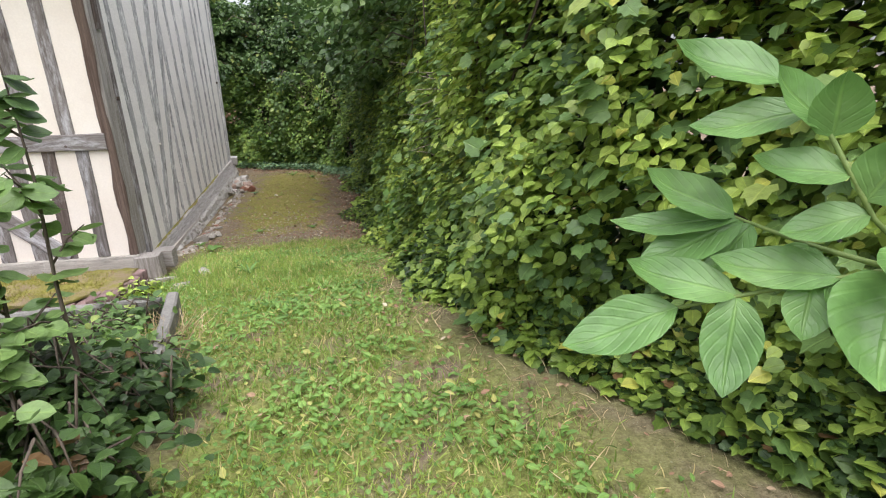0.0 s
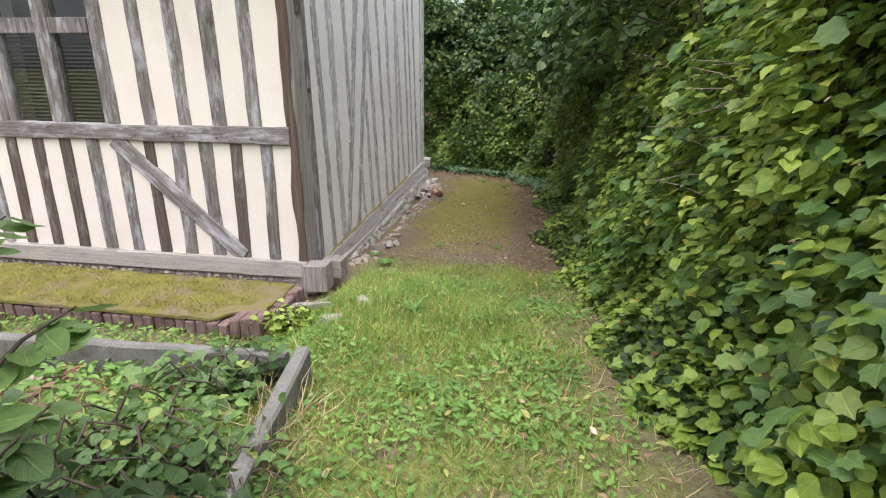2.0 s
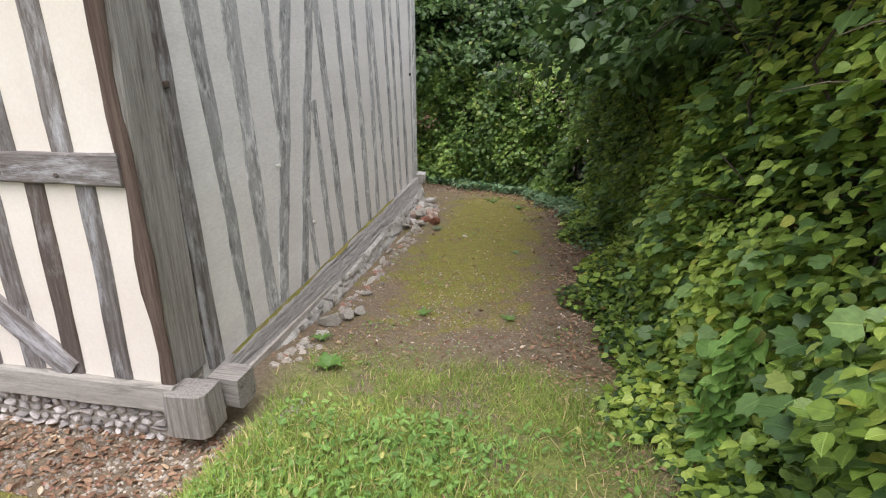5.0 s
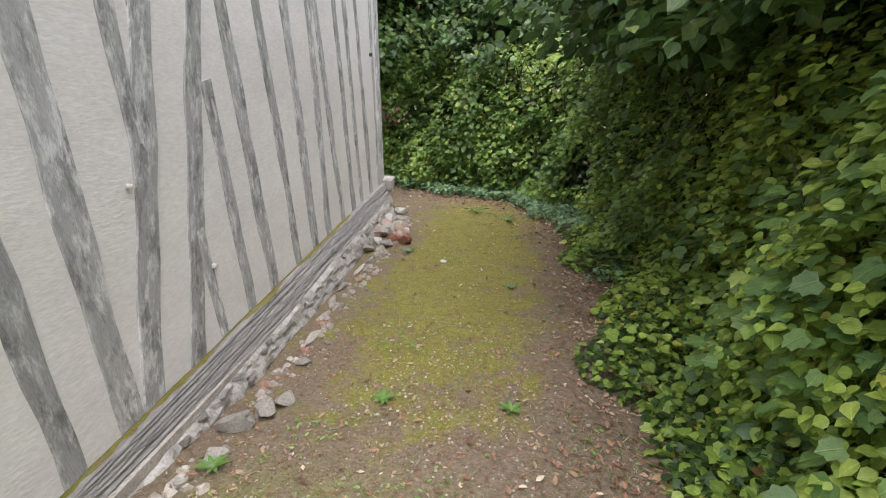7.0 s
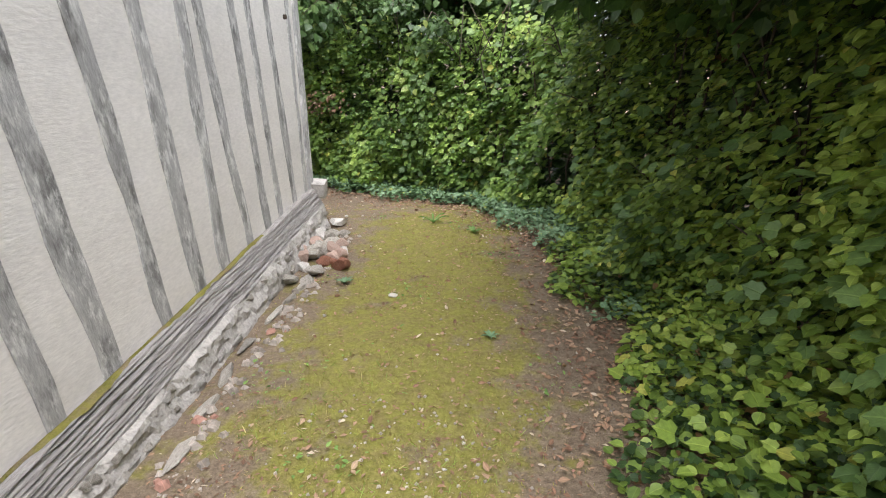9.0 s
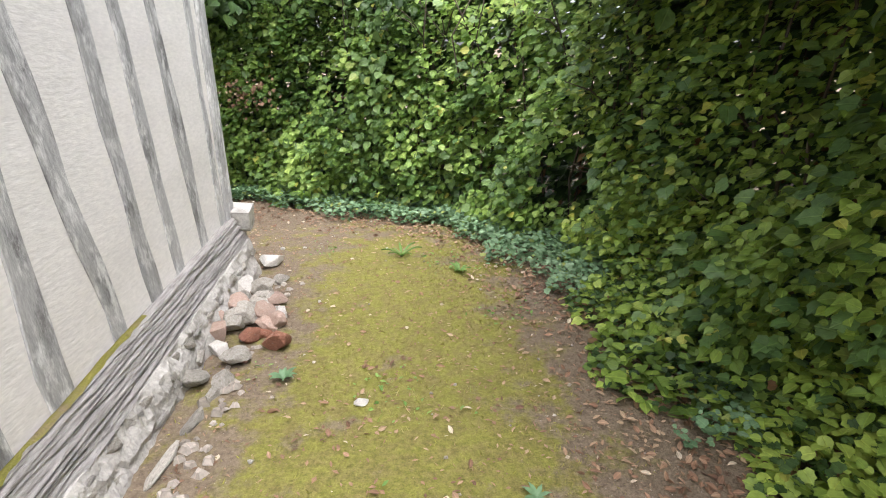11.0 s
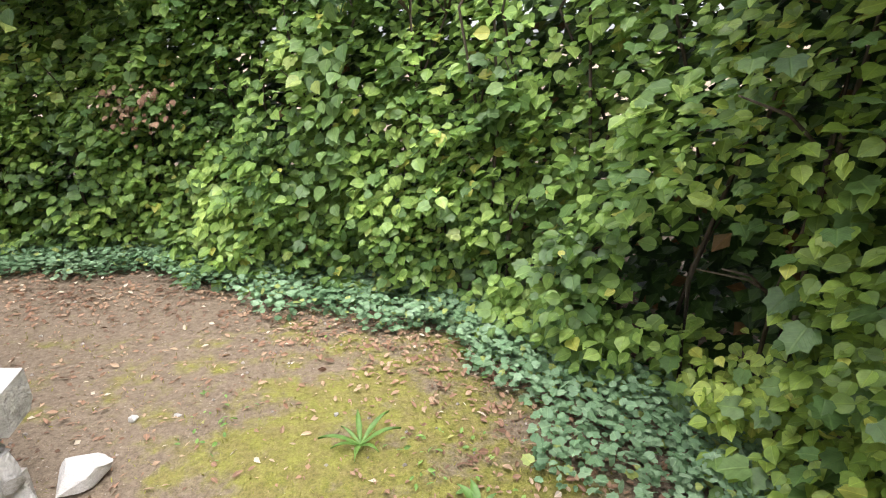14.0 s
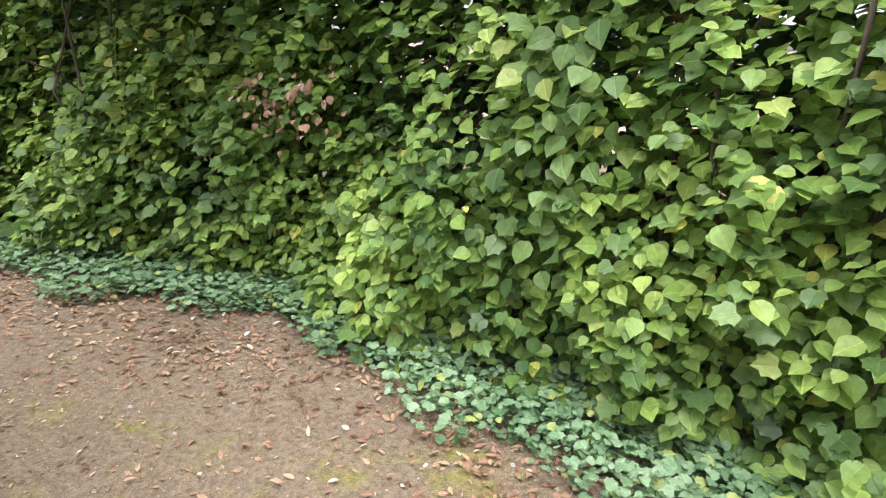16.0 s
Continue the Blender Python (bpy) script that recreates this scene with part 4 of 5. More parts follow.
# ==== hedges ====
def hedge_leaves(s0, s1, count, zmax, rng, size, depth0=-0.12, depth1=0.3, zmin=0.0, bulge=0.15, gaps=True):
    s = rng.uniform(s0, s1, count)
    z = zmin + rng.uniform(0, 1, count) ** 0.95 * (zmax - zmin)
    if gaps:  # thin places and hollows
        thin = np.sin(2.3 * s + 1.7 * z + 1.0) * np.sin(3.1 * z - 0.9 * s + 0.4) + 0.5 * np.sin(5.3 * s - 4.1 * z)
        keep = rng.uniform(0, 1, count) > 0.75 * smooth(0.75, 1.25, thin)
        s, z = s[keep], z[keep]
        count = len(s)
    if gaps:  # sparse and open in the shade at the bend and along the top
        bare = smooth(17.0, 17.8, s) * (1 - smooth(21.4, 22.2, s)) * smooth(0.6, 1.0, z) * 0.42
        bare = np.maximum(bare, 0.5 * smooth(21.4, 22.0, s) * (1 - smooth(22.8, 23.4, s)) * smooth(1.2, 1.6, z))
        bare = np.maximum(bare, 0.6 * smooth(11.0, 12.5, s) * (1 - smooth(17, 18, s)) * smooth(1.75, 2.15, z))
        keep = rng.uniform(0, 1, count) > bare
        s, z = s[keep], z[keep]
        count = len(s)
    x, y, nx, ny = hedge_point(s)
    if gaps:  # cropped lower towards the bend, under the trees
        low = rng.uniform(0, 1, count) < 1 - smooth(np.interp(s, [15.5, 18, 33], [2.9, 2.0, 1.9]), np.interp(s, [15.5, 18, 33], [3.2, 2.5, 2.4]), z)
        s, z, x, y, nx, ny = (q[low] for q in (s, z, x, y, nx, ny))
        # a dark hollow at the bend
        hole = ((x - 2.5) / 0.42) ** 2 + ((y - 6.62) / 0.42) ** 2 + ((z - 0.62) / 0.36) ** 2 > 1 + rng.normal(0, 0.3, len(x))
        s, z, x, y, nx, ny = (q[hole] for q in (s, z, x, y, nx, ny))
        count = len(s)
    lump = bulge * (np.sin(1.9 * s + 0.8 * z) * np.cos(1.4 * z + 0.5 * s) + 0.5 * np.sin(4.7 * s + 2.9 * z) + 0.4 * np.sin(9 * s - 6 * z) + 0.45 * np.sin(16 * s + 5 * z) * np.sin(12 * z - 3 * s))
    out = lump + np.where(s < 13.5, -0.1, 0.12) * np.exp(-z / 0.3) - rng.uniform(depth0, depth1, count) - np.where(s > 21.5, 0.22, 0.14) * np.maximum(z - 0.7, 0)
    p = np.stack([x + nx * out, y + ny * out, ground_z(x, y) + z], 1)
    nrm = np.stack([nx * 0.7, ny * 0.7, np.full(count, 1.0)], 1) + rng.normal(0, 0.36, (count, 3))
    turn = rng.normal(0, 0.75, count)  # leaves swing sideways on their twigs
    tip = np.stack([nx * 0.8 - ny * turn, ny * 0.8 + nx * turn, np.full(count, -0.35)], 1) + rng.normal(0, 0.3, (count, 3))
    sz = size * rng.uniform(0.55, 1.35, count)
    return p, tip, unit(nrm), sz


def add_part(name, me, own, label="", kind=""):
    ob = new(name, me)
    ob.parent, ob.matrix_parent_inverse = own, own.matrix_world.inverted()
    return tagged(ob, label, kind=kind)


rng = np.random.default_rng(7)
vine_rnd = random.Random(12)
hedge = holder("hedge", (3.05, 0, 0.3), "tall dense green hazel hedge beside the grass path", "hedge")
back_hedge = holder("hedge", (0.5, 8.7, 0), "tall green hedge curving behind the house", "hedge")
S_TURN, S_END = 21.0, 33.0
for own, s0, s1, n, top in ((hedge, 5.5, S_TURN, 100000, 3.0), (back_hedge, S_TURN, S_END, 50000, 2.5)):
    p, t, nr, sz = hedge_leaves(s0, s1, n, top, rng, 0.068 if own is back_hedge else 0.053)
    add_part("foliage", scatter_mesh("foliage", LEAF_BROAD, p, t, nr, sz, HEDGE_BACK if own is back_hedge else HEDGE), own, "fresh green toothed leaves", "stuff")
    p, t, nr, sz = hedge_leaves(s0, s1, n // 14, top, rng, 0.085, -0.17, 0.05)
    add_part("lobed_foliage", scatter_mesh("lobed_foliage", LEAF_LOBED, p, t, nr, sz, TREE), own, "broad lobed maple leaves", "stuff")
    # gloom behind the outer leaves comes from the darkened leaf colour
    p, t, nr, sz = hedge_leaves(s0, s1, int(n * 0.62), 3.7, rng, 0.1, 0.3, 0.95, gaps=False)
    add_part("inner_foliage", scatter_mesh("inner_foliage", LEAF_SMALL, p, t, nr, sz, HEDGE_SHADE), own, "inner leaves with shade put into their colour", "stuff")
    if own is hedge:  # deep leaves that close the open stretch at the bend, shade put into their colour
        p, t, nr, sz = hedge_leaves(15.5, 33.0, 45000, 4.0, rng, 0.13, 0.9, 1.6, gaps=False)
        add_part("deep_foliage", scatter_mesh("deep_foliage", LEAF_SMALL, p, t, nr, sz, CROWN_SHADE), own, "deep leaves with shade put into their colour", "stuff")
    # upright stems and side twigs inside the hedge
    bm = bmesh.new()
    s = s0
    while s < s1:
        x, y, nx, ny = (float(v) for v in hedge_point(s))
        back = vine_rnd.uniform(0.12, 0.5)
        bx, by = x - nx * back, y - ny * back
        z = float(ground_z(bx, by)) - 0.05
        pts = [(bx + 0.05 * vine_rnd.gauss(0, 1) * k, by + 0.05 * vine_rnd.gauss(0, 1) * k, z + k * 0.62) for k in range(5)]
        tube(bm, pts, [0.015, 0.013, 0.011, 0.008, 0.004], 5)
        for _ in range(2):
            k = vine_rnd.randrange(1, 4)
            a = Vector(pts[k])
            e = a + Vector((nx * vine_rnd.uniform(0.0, 0.2) + vine_rnd.gauss(0, 0.15), ny * vine_rnd.uniform(0.0, 0.2) + vine_rnd.gauss(0, 0.15), vine_rnd.uniform(0.1, 0.4)))
            tube(bm, [a, (a + e) / 2 + Vector((0, 0, 0.04)), e], [0.008, 0.006, 0.003], 4)
        s += vine_rnd.uniform(0.12, 0.3)
    me = bpy.data.meshes.new("woody_tangle")
    bm.to_mesh(me)
    bm.free()
    me.materials.append(BARK)
    add_part("woody_tangle", me, own, "brown woody stems", "stuff")


# boughs that lean out of the hedge over the bend of the path
def overhang(own, s0, s1, boughs, per_bough, seed):
    r, g = random.Random(seed), np.random.default_rng(seed)
    bm = bmesh.new()
    A, M, E = [], [], []
    for k in range(boughs):
        s = s0 + (s1 - s0) * (k + r.uniform(0, 1)) / boughs
        x, y, nx, ny = (float(v) for v in hedge_point(s))
        base = float(ground_z(x, y))
        reach = r.uniform(0.3, 0.8)
        z = base + r.uniform(2.15, 3.5)
        side = r.gauss(0, 0.3)
        a = Vector((x - nx * 0.5, y - ny * 0.5, z - 0.1))
        m = Vector((x + nx * reach * 0.45 - ny * side * 0.5, y + ny * reach * 0.45 + nx * side * 0.5, z + 0.12))
        e = Vector((x + nx * reach - ny * side, y + ny * reach + nx * side, z - r.uniform(0.0, 0.22)))
        tube(bm, [a, m, e], [0.012, 0.008, 0.003], 5)
        A.append(a), M.append(m), E.append(e)
    me = bpy.data.meshes.new("bough")
    bm.to_mesh(me)
    bm.free()
    me.materials.append(BARK)
    add_part("bough", me, own, "thin boughs over the path, and over the back hedge for shade", "stuff")
    n = boughs * per_bough
    A, M, E = np.array(A), np.array(M), np.array(E)
    pick, f = g.integers(0, boughs, n), g.uniform(0.0, 1.0, n)[:, None]
    c = (1 - f) ** 2 * A[pick] + 2 * f * (1 - f) * M[pick] + f ** 2 * E[pick]
    c = c + g.normal(0, 1, (n, 3)) * np.array([0.1, 0.13, 0.05])
    tip = unit(E[pick] - A[pick]) * 0.7 + np.array([0, 0, -0.4]) + g.normal(0, 0.5, (n, 3))
    nr = np.array([0, 0, 1.0]) + g.normal(0, 0.3, (n, 3))
    # self-shade of the boughs is put into this dark leaf colour
    add_part("bough_foliage", scatter_mesh("bough_foliage", LEAF_BROAD, c, tip, unit(nr), 0.085 * g.uniform(0.6, 1.3, n), CROWN_SHADE), own, "layered leaves on the overhanging boughs, darkened for shade", "stuff")


overhang(hedge, 13.6, 21.0, 73, 100, 61)
# added to shade the back hedge; the first set hangs out of view
overhang(back_hedge, 25.4, 30.0, 28, 100, 62)
overhang(back_hedge, 22.6, 25.4, 7, 90, 63)


# ==== trees behind the hedge ====
def tree(x, y, height, spread, base, leaves, label, seed, low=2.4, leaf=0.11, mat=CROWN_SHADE):
    r = random.Random(seed)
    g = np.random.default_rng(seed)
    own = holder("tree", (x, y, base), label, "tree", "trees behind the hedge")
    bm = bmesh.new()
    trunk = [(x + 0.08 * r.gauss(0, 1) * k, y + 0.08 * r.gauss(0, 1) * k, base - 0.1 + height * 0.8 * k / 5) for k in range(6)]
    tube(bm, trunk, [0.13, 0.11, 0.09, 0.07, 0.05, 0.02], 8)
    ends = []
    for i in range(26):
        k = r.uniform(0.38, 0.95)
        f = k * 5
        a = Vector(trunk[int(f)]).lerp(Vector(trunk[min(int(f) + 1, 5)]), f - int(f))
        ang, ln = r.uniform(0, 6.283), spread * r.uniform(0.55, 1.1) * (1.15 - 0.5 * k)
        e = a + Vector((math.cos(ang) * ln, math.sin(ang) * ln, r.uniform(-0.35, 0.5) * ln * 0.6))
        e.z = max(e.z, base + low)
        mid = (a + e) / 2 + Vector((0, 0, 0.15 * ln))
        tube(bm, [a, mid, e], [0.035, 0.022, 0.006], 5)
        ends += [(a, mid, e)]
    me = bpy.data.meshes.new("trunk")
    bm.to_mesh(me)
    bm.free()
    me.materials.append(BARK)
    add_part("trunk", me, own, "dark trunk with limbs")
    pick = g.integers(0, len(ends), leaves)
    A, M, E = (np.array([e[i] for e in ends]) for i in range(3))
    f = g.uniform(0.25, 1.05, leaves)[:, None]
    c = np.where(f < 0.5, A[pick] + (M[pick] - A[pick]) * f * 2, M[pick] + (E[pick] - M[pick]) * (f * 2 - 1))
    p = c + g.normal(0, 1, (leaves, 3)) * np.array([0.3, 0.3, 0.16])
    nr = np.array([0, 0, 1.0]) + g.normal(0, 0.4, (leaves, 3))
    tip = unit(p - np.array([x, y, base + height * 0.5])) * 0.7 + np.array([0, 0, -0.5]) + g.normal(0, 0.45, (leaves, 3))
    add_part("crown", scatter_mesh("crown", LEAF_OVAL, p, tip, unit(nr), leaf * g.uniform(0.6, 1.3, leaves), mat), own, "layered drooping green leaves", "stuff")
    return own


tree(3.8, 3.7, 5.0, 2.0, 0.0, 15000, "dark leafy hazel leaning over the hedge", 21, 2.35)
tree(4.5, 7.0, 5.0, 2.2, 0.0, 9000, "shady leafy tree at the hedge bend", 22, 2.6)
tree(1.6, 10.3, 5.8, 2.2, -0.1, 15000, "light green tree spreading behind the back hedge", 23, 2.6)
tree(-1.3, 10.1, 5.6, 2.2, -0.1, 15000, "green tree rising behind the back hedge", 24, 2.3)
tree(-5.2, 11.2, 5.5, 2.4, -0.1, 8000, "green tree far along the back hedge", 25, 2.4)
tree(4.8, -3.4, 5.0, 2.0, 0.8, 9000, "leafy hazel rising behind the path hedge", 29, 2.2)
tree(5.6, 10.2, 5.8, 2.4, 0.0, 6000, "tall green tree beyond the hedge bend", 28, 2.2)

# a spray of larger pale leaves and a browned patch on the back hedge, dry twigs on the path hedge
g = np.random.default_rng(77)


def spray(cx, cy, cz, rx, rz, count, size, mat, own, name, label, out=0.2):
    p = np.stack([cx + g.normal(0, rx, count), np.full(count, cy), cz + g.normal(0, rz, count)], 1)
    q = np.linspace(0, hs[-1], 600)
    px, py = np.interp(q, hs, hx), np.interp(q, hs, hy)
    i = ((p[:, 0:1] - px) ** 2 + (p[:, 1:2] - py) ** 2).argmin(1)
    fx, fy, nx, ny = hedge_point(q[i])
    o = out + g.normal(0, 0.05, count) - 0.1 * np.maximum(p[:, 2] - 0.8, 0)
    p[:, 0], p[:, 1] = fx + nx * o, fy + ny * o
    nr = unit(np.stack([nx, ny, np.full(count, 0.7)], 1) + g.normal(0, 0.3, (count, 3)))
    tip = np.stack([nx * 0.5, ny * 0.5, np.full(count, -0.6)], 1) + g.normal(0, 0.4, (count, 3))
    add_part(name, scatter_mesh(name, LEAF_OVAL, p, tip, nr, size * g.uniform(0.7, 1.3, count), mat), own, label, "stuff")


spray(1.0, 8.45, 1.35, 0.16, 0.42, 90, 0.095, TREE, back_hedge, "hazel_spray", "larger pale hazel leaves")
spray(-0.55, 8.95, 1.15, 0.16, 0.1, 80, 0.042, DRY, back_hedge, "browned_patch", "browned dry leaves", 0.12)
spray(2.9, -0.1, 0.7, 0.1, 0.25, 120, 0.09, WEED, hedge, "bright_spray", "bright yellow-green leaves", 0.2)
twig_rnd = random.Random(3)
for y, z, n in ((-2.2, 2.1, 7), (-1.7, 1.75, 6), (-0.4, 2.2, 5)):
    own = holder("twig_cluster", (3.0, y, z), "bare pale twigs sticking out of the hedge", "twigs", "bare twigs")
    for k in range(n):
        bm = bmesh.new()
        a = Vector((3.1, y + twig_rnd.gauss(0, 0.1), z + twig_rnd.gauss(0, 0.08)))
        e = a + Vector((-twig_rnd.uniform(0.15, 0.3), twig_rnd.uniform(-0.3, 0.3), twig_rnd.uniform(-0.12, 0.12)))
        tube(bm, [a, (a + e) / 2 + Vector((0, 0, 0.02)), e], [0.004, 0.003, 0.0015], 4)
        ob = part("twig", bm, TWIG_DRY, own)
        ob.matrix_parent_inverse = own.matrix_world.inverted()


# ==== ground plants ====
def on_ground(x, y, lift=0.0):
    return np.stack([x, y, ground_z(x, y) + lift], 1)


def spot(x, y, k, seed):
    """Soft patchiness of plants over the ground, 0 to 1."""
    return 0.5 + 0.5 * np.sin(k * x + seed + 1.3 * np.sin(k * 0.7 * y + seed)) * np.cos(k * 0.9 * y + 2 * seed + np.sin(k * 0.8 * x))


def hedge_gap(x, y):
    """Distance from the hedge foot, roughly."""
    q = np.linspace(0, hs[-1], 500)
    px, py = np.interp(q, hs, hx), np.interp(q, hs, hy)
    d = np.empty(len(x))
    for i in range(0, len(x), 4000):
        d[i:i + 4000] = np.sqrt(((x[i:i + 4000, None] - px) ** 2 + (y[i:i + 4000, None] - py) ** 2).min(1))
    return d


def flat_leaves(name, x, y, template, size, mat, label, lift=(0.01, 0.04), tilt=0.35, category="ground cover"):
    n = len(x)
    ang = rng.uniform(0, 6.283, n)
    p = on_ground(x, y) + np.stack([np.zeros(n), np.zeros(n), rng.uniform(*lift, n)], 1)
    tip = np.stack([np.cos(ang), np.sin(ang), rng.uniform(-0.1, 0.45, n)], 1)
    nr = np.array([0, 0, 1.0]) + rng.normal(0, tilt, (n, 3))
    ob = new(name, scatter_mesh(name, template, p, tip, unit(nr), size * rng.uniform(0.55, 1.35, n), mat))
    return tagged(ob, label, category, kind="stuff")


def blades(name, x, y, size, mat, label, lean=0.45, wide=1.0, category="grass"):
    n = len(x)
    tip = np.array([0, 0, 1.0]) + np.concatenate([rng.normal(0, lean, (n, 2)), np.zeros((n, 1))], 1)
    nr = np.concatenate([rng.normal(0, 1, (n, 2)), np.full((n, 1), 0.15)], 1)
    ob = new(name, scatter_mesh(name, BLADE, on_ground(x, y, -0.005), tip, unit(nr), size * rng.uniform(0.5, 1.5, n), mat, np.full(n, wide)))
    return tagged(ob, label, category, kind="stuff")


def sow(n, x0, x1, y0, y1, chance):
    x, y = rng.uniform(x0, x1, n), rng.uniform(y0, y1, n)
    keep = rng.uniform(0, 1, n) < chance(x, y)
    return x[keep], y[keep]


def lawn(x, y):
    d = hedge_gap(x, y)
    inside = smooth(0.35, 0.8, x + 0.25 * spot(x, y, 3.0, 1.0)) * (1 - smooth(0.7, 1.3, y + 0.4 * spot(x, y, 2.6, 4.0)))
    bare = smooth(0.55, 0.95, spot(x, y, 3.3, 5.2)) * 0.75  # worn patches
    foot = np.interp(y, [-7, -4, -2, 0], [0.3, 0.3, 0.2, 0.1])
    return inside * smooth(foot, foot + 0.55, d + 0.3 * spot(x, y, 4.0, 2.0) - 0.15) * (1 - bare)


x, y = sow(130000, 0.2, 3.6, -7.5, 1.3, lambda x, y: lawn(x, y) * (0.35 + 0.65 * spot(x, y, 2.2, 0.5)))
blades("grass", x, y, 0.05, GRASS, "short fresh green lawn grass", 0.6, 1.5)
x, y = sow(40000, 0.4, 3.0, -2.4, 0.9, lambda x, y: lawn(x, y) * smooth(0.35, 0.75, spot(x, y, 1.5, 2.0)))
blades("grass", x, y, 0.085, GRASS, "longer soft grass across the path", 0.55, 0.8)
x, y = sow(30000, 0.6, 3.6, -7.5, 0.2, lambda x, y: lawn(x, y) * (0.1 + 0.9 * smooth(0.35, 0.8, spot(x, y, 2.7, 3.3))))
flat_leaves("broad_weeds", x, y, LEAF_NARROW, 0.042, WEED, "low broad-leaved weeds among the grass", (0.01, 0.05), 0.4, "weeds")
x, y = sow(26000, 0.6, 3.6, -7.5, 0.0, lambda x, y: lawn(x, y) * (0.25 + 0.75 * spot(x, y, 3.4, 7.1)))
flat_leaves("clover", x, y, LEAF_OVAL, 0.018, WEED, "clover and ground elder in the lawn", (0.01, 0.05), 0.4, "weeds")
x, y = sow(12000, 1.2, 4.0, -7.0, 0.6, lambda x, y: (1 - smooth(0.4, 1.0, hedge_gap(x, y))) * (0.2 + 0.8 * spot(x, y, 3.0, 6.0)))
blades("dry_grass", x, y, 0.085, STRAW, "straw-coloured dry grass at the hedge foot", 1.4, 0.6)

x, y = sow(26000, 0.5, 3.4, -7.0, 1.2, lambda x, y: lawn(x, y) * (0.2 + 0.8 * spot(x, y, 3.6, 0.2)))
blades("dry_grass", x, y, 0.045, STRAW, "dead straw mixed into the lawn", 1.2, 1.0)

# moss fuzz and sparse grass in the yard
x, y = sow(46000, -1.6, 2.5, 0.9, 8.0, lambda x, y: (0.1 + 0.9 * spot(x, y, 2.4, 1.5)) * (0.35 + 0.65 * smooth(0.2, 0.8, x)) * (1 - smooth(1.7, 2.4, x)) * (1 - 0.6 * smooth(6.3, 7.6, y)))
MOSS_BLADE = leaf_material("moss_shoot", (0.15, 0.145, 0.03), (0.22, 0.22, 0.045), (0.3, 0.3, 0.07), (0.3, 0.23, 0.12), 0.15, 0.8, 0.15, 2.2)
blades("moss", x, y, 0.02, MOSS_BLADE, "short olive moss shoots on the soil", 0.8, 3.0, "moss")
x, y = sow(9000, 0.25, 2.4, 0.8, 5.0, lambda x, y: smooth(0.45, 0.9, spot(x, y, 3.3, 2.7)) * (1 - 0.8 * smooth(2.0, 4.0, y)))
blades("grass", x, y, 0.04, GRASS, "thin grass sprouting through the moss", 0.9, 1.0)
x, y = sow(2600, 0.3, 2.5, 0.8, 7.6, lambda x, y: smooth(0.55, 0.95, spot(x, y, 4.1, 6.0)))
flat_leaves("seedlings", x, y, LEAF_NARROW, 0.028, WEED, "scattered tiny weed seedlings", (0.01, 0.03), 0.35, "weeds")

# fallen leaves, twigs and chips
x, y = sow(42000, -3.5, 3.4, 0.9, 9.0, lambda x, y: 0.05 * (hedge_gap(x, y) < 2.5) + 0.95 * smooth(0.2, 0.35, hedge_gap(x, y)) * (1 - smooth(0.6, 1.25, hedge_gap(x, y))) * (0.3 + 0.7 * spot(x, y, 2.0, 3.0)))
flat_leaves("leaf_litter", x, y, LEAF_NARROW, 0.04, DRY, "brown fallen leaves under the hedge", (0.004, 0.02), 0.4, "leaf litter")
x, y = sow(4200, -4, 0.55, -1.05, 0.05, lambda x, y: 0.25 + 0.75 * smooth(-0.75, -0.2, y))
flat_leaves("leaf_litter", x, y, LEAF_NARROW, 0.045, DRY, "dry curled leaves along the footing", (0.004, 0.02), 0.5, "leaf litter")
x, y = sow(3500, 0.25, 3.6, -6.5, 1.6, lambda x, y: 0.12 + 0.5 * (1 - smooth(0.4, 1.0, hedge_gap(x, y))))
flat_leaves("leaf_litter", x, y, LEAF_NARROW, 0.035, DRY, "brown leaves scattered in the grass", (0.01, 0.04), 0.5, "leaf litter")

x, y = sow(22000, -2.5, 2.6, 0.8, 8.4, lambda x, y: np.minimum(1, (0.2 + 0.5 * spot(x, y, 2.6, 8.0)) * (1 + 0.9 * (1 - smooth(2.2, 3.6, y)))))
n = len(x)
ang = rng.uniform(0, 6.283, n)
tip = np.stack([np.cos(ang), np.sin(ang), rng.normal(0.05, 0.12, n)], 1)
nr = np.array([0, 0, 1.0]) + rng.normal(0, 0.3, (n, 3))
tagged(new("plant_debris", scatter_mesh("plant_debris", LEAF_SMALL, on_ground(x, y, 0.006), tip, unit(nr), 0.022 * rng.uniform(0.4, 1.8, n), DRY, rng.uniform(0.2, 0.8, n))), "brown crumbs of leaves and stalks", "plant debris", kind="stuff")

CHIP = (np.array([(-0.5, -0.4, 0), (0.5, -0.3, 0), (0.35, 0.5, 0), (-0.4, 0.35, 0), (-0.25, -0.2, 0.35), (0.28, -0.12, 0.4), (0.15, 0.25, 0.35), (-0.2, 0.2, 0.38)], float),
        [(4, 5, 6, 7), (0, 1, 5, 4), (1, 2, 6, 5), (2, 3, 7, 6), (3, 0, 4, 7)])
PEBBLE = leaf_material("pebble", (0.2, 0.175, 0.145), (0.35, 0.31, 0.265), (0.55, 0.5, 0.43), (0.36, 0.2, 0.15), 0.08, 0.9, 0.0)


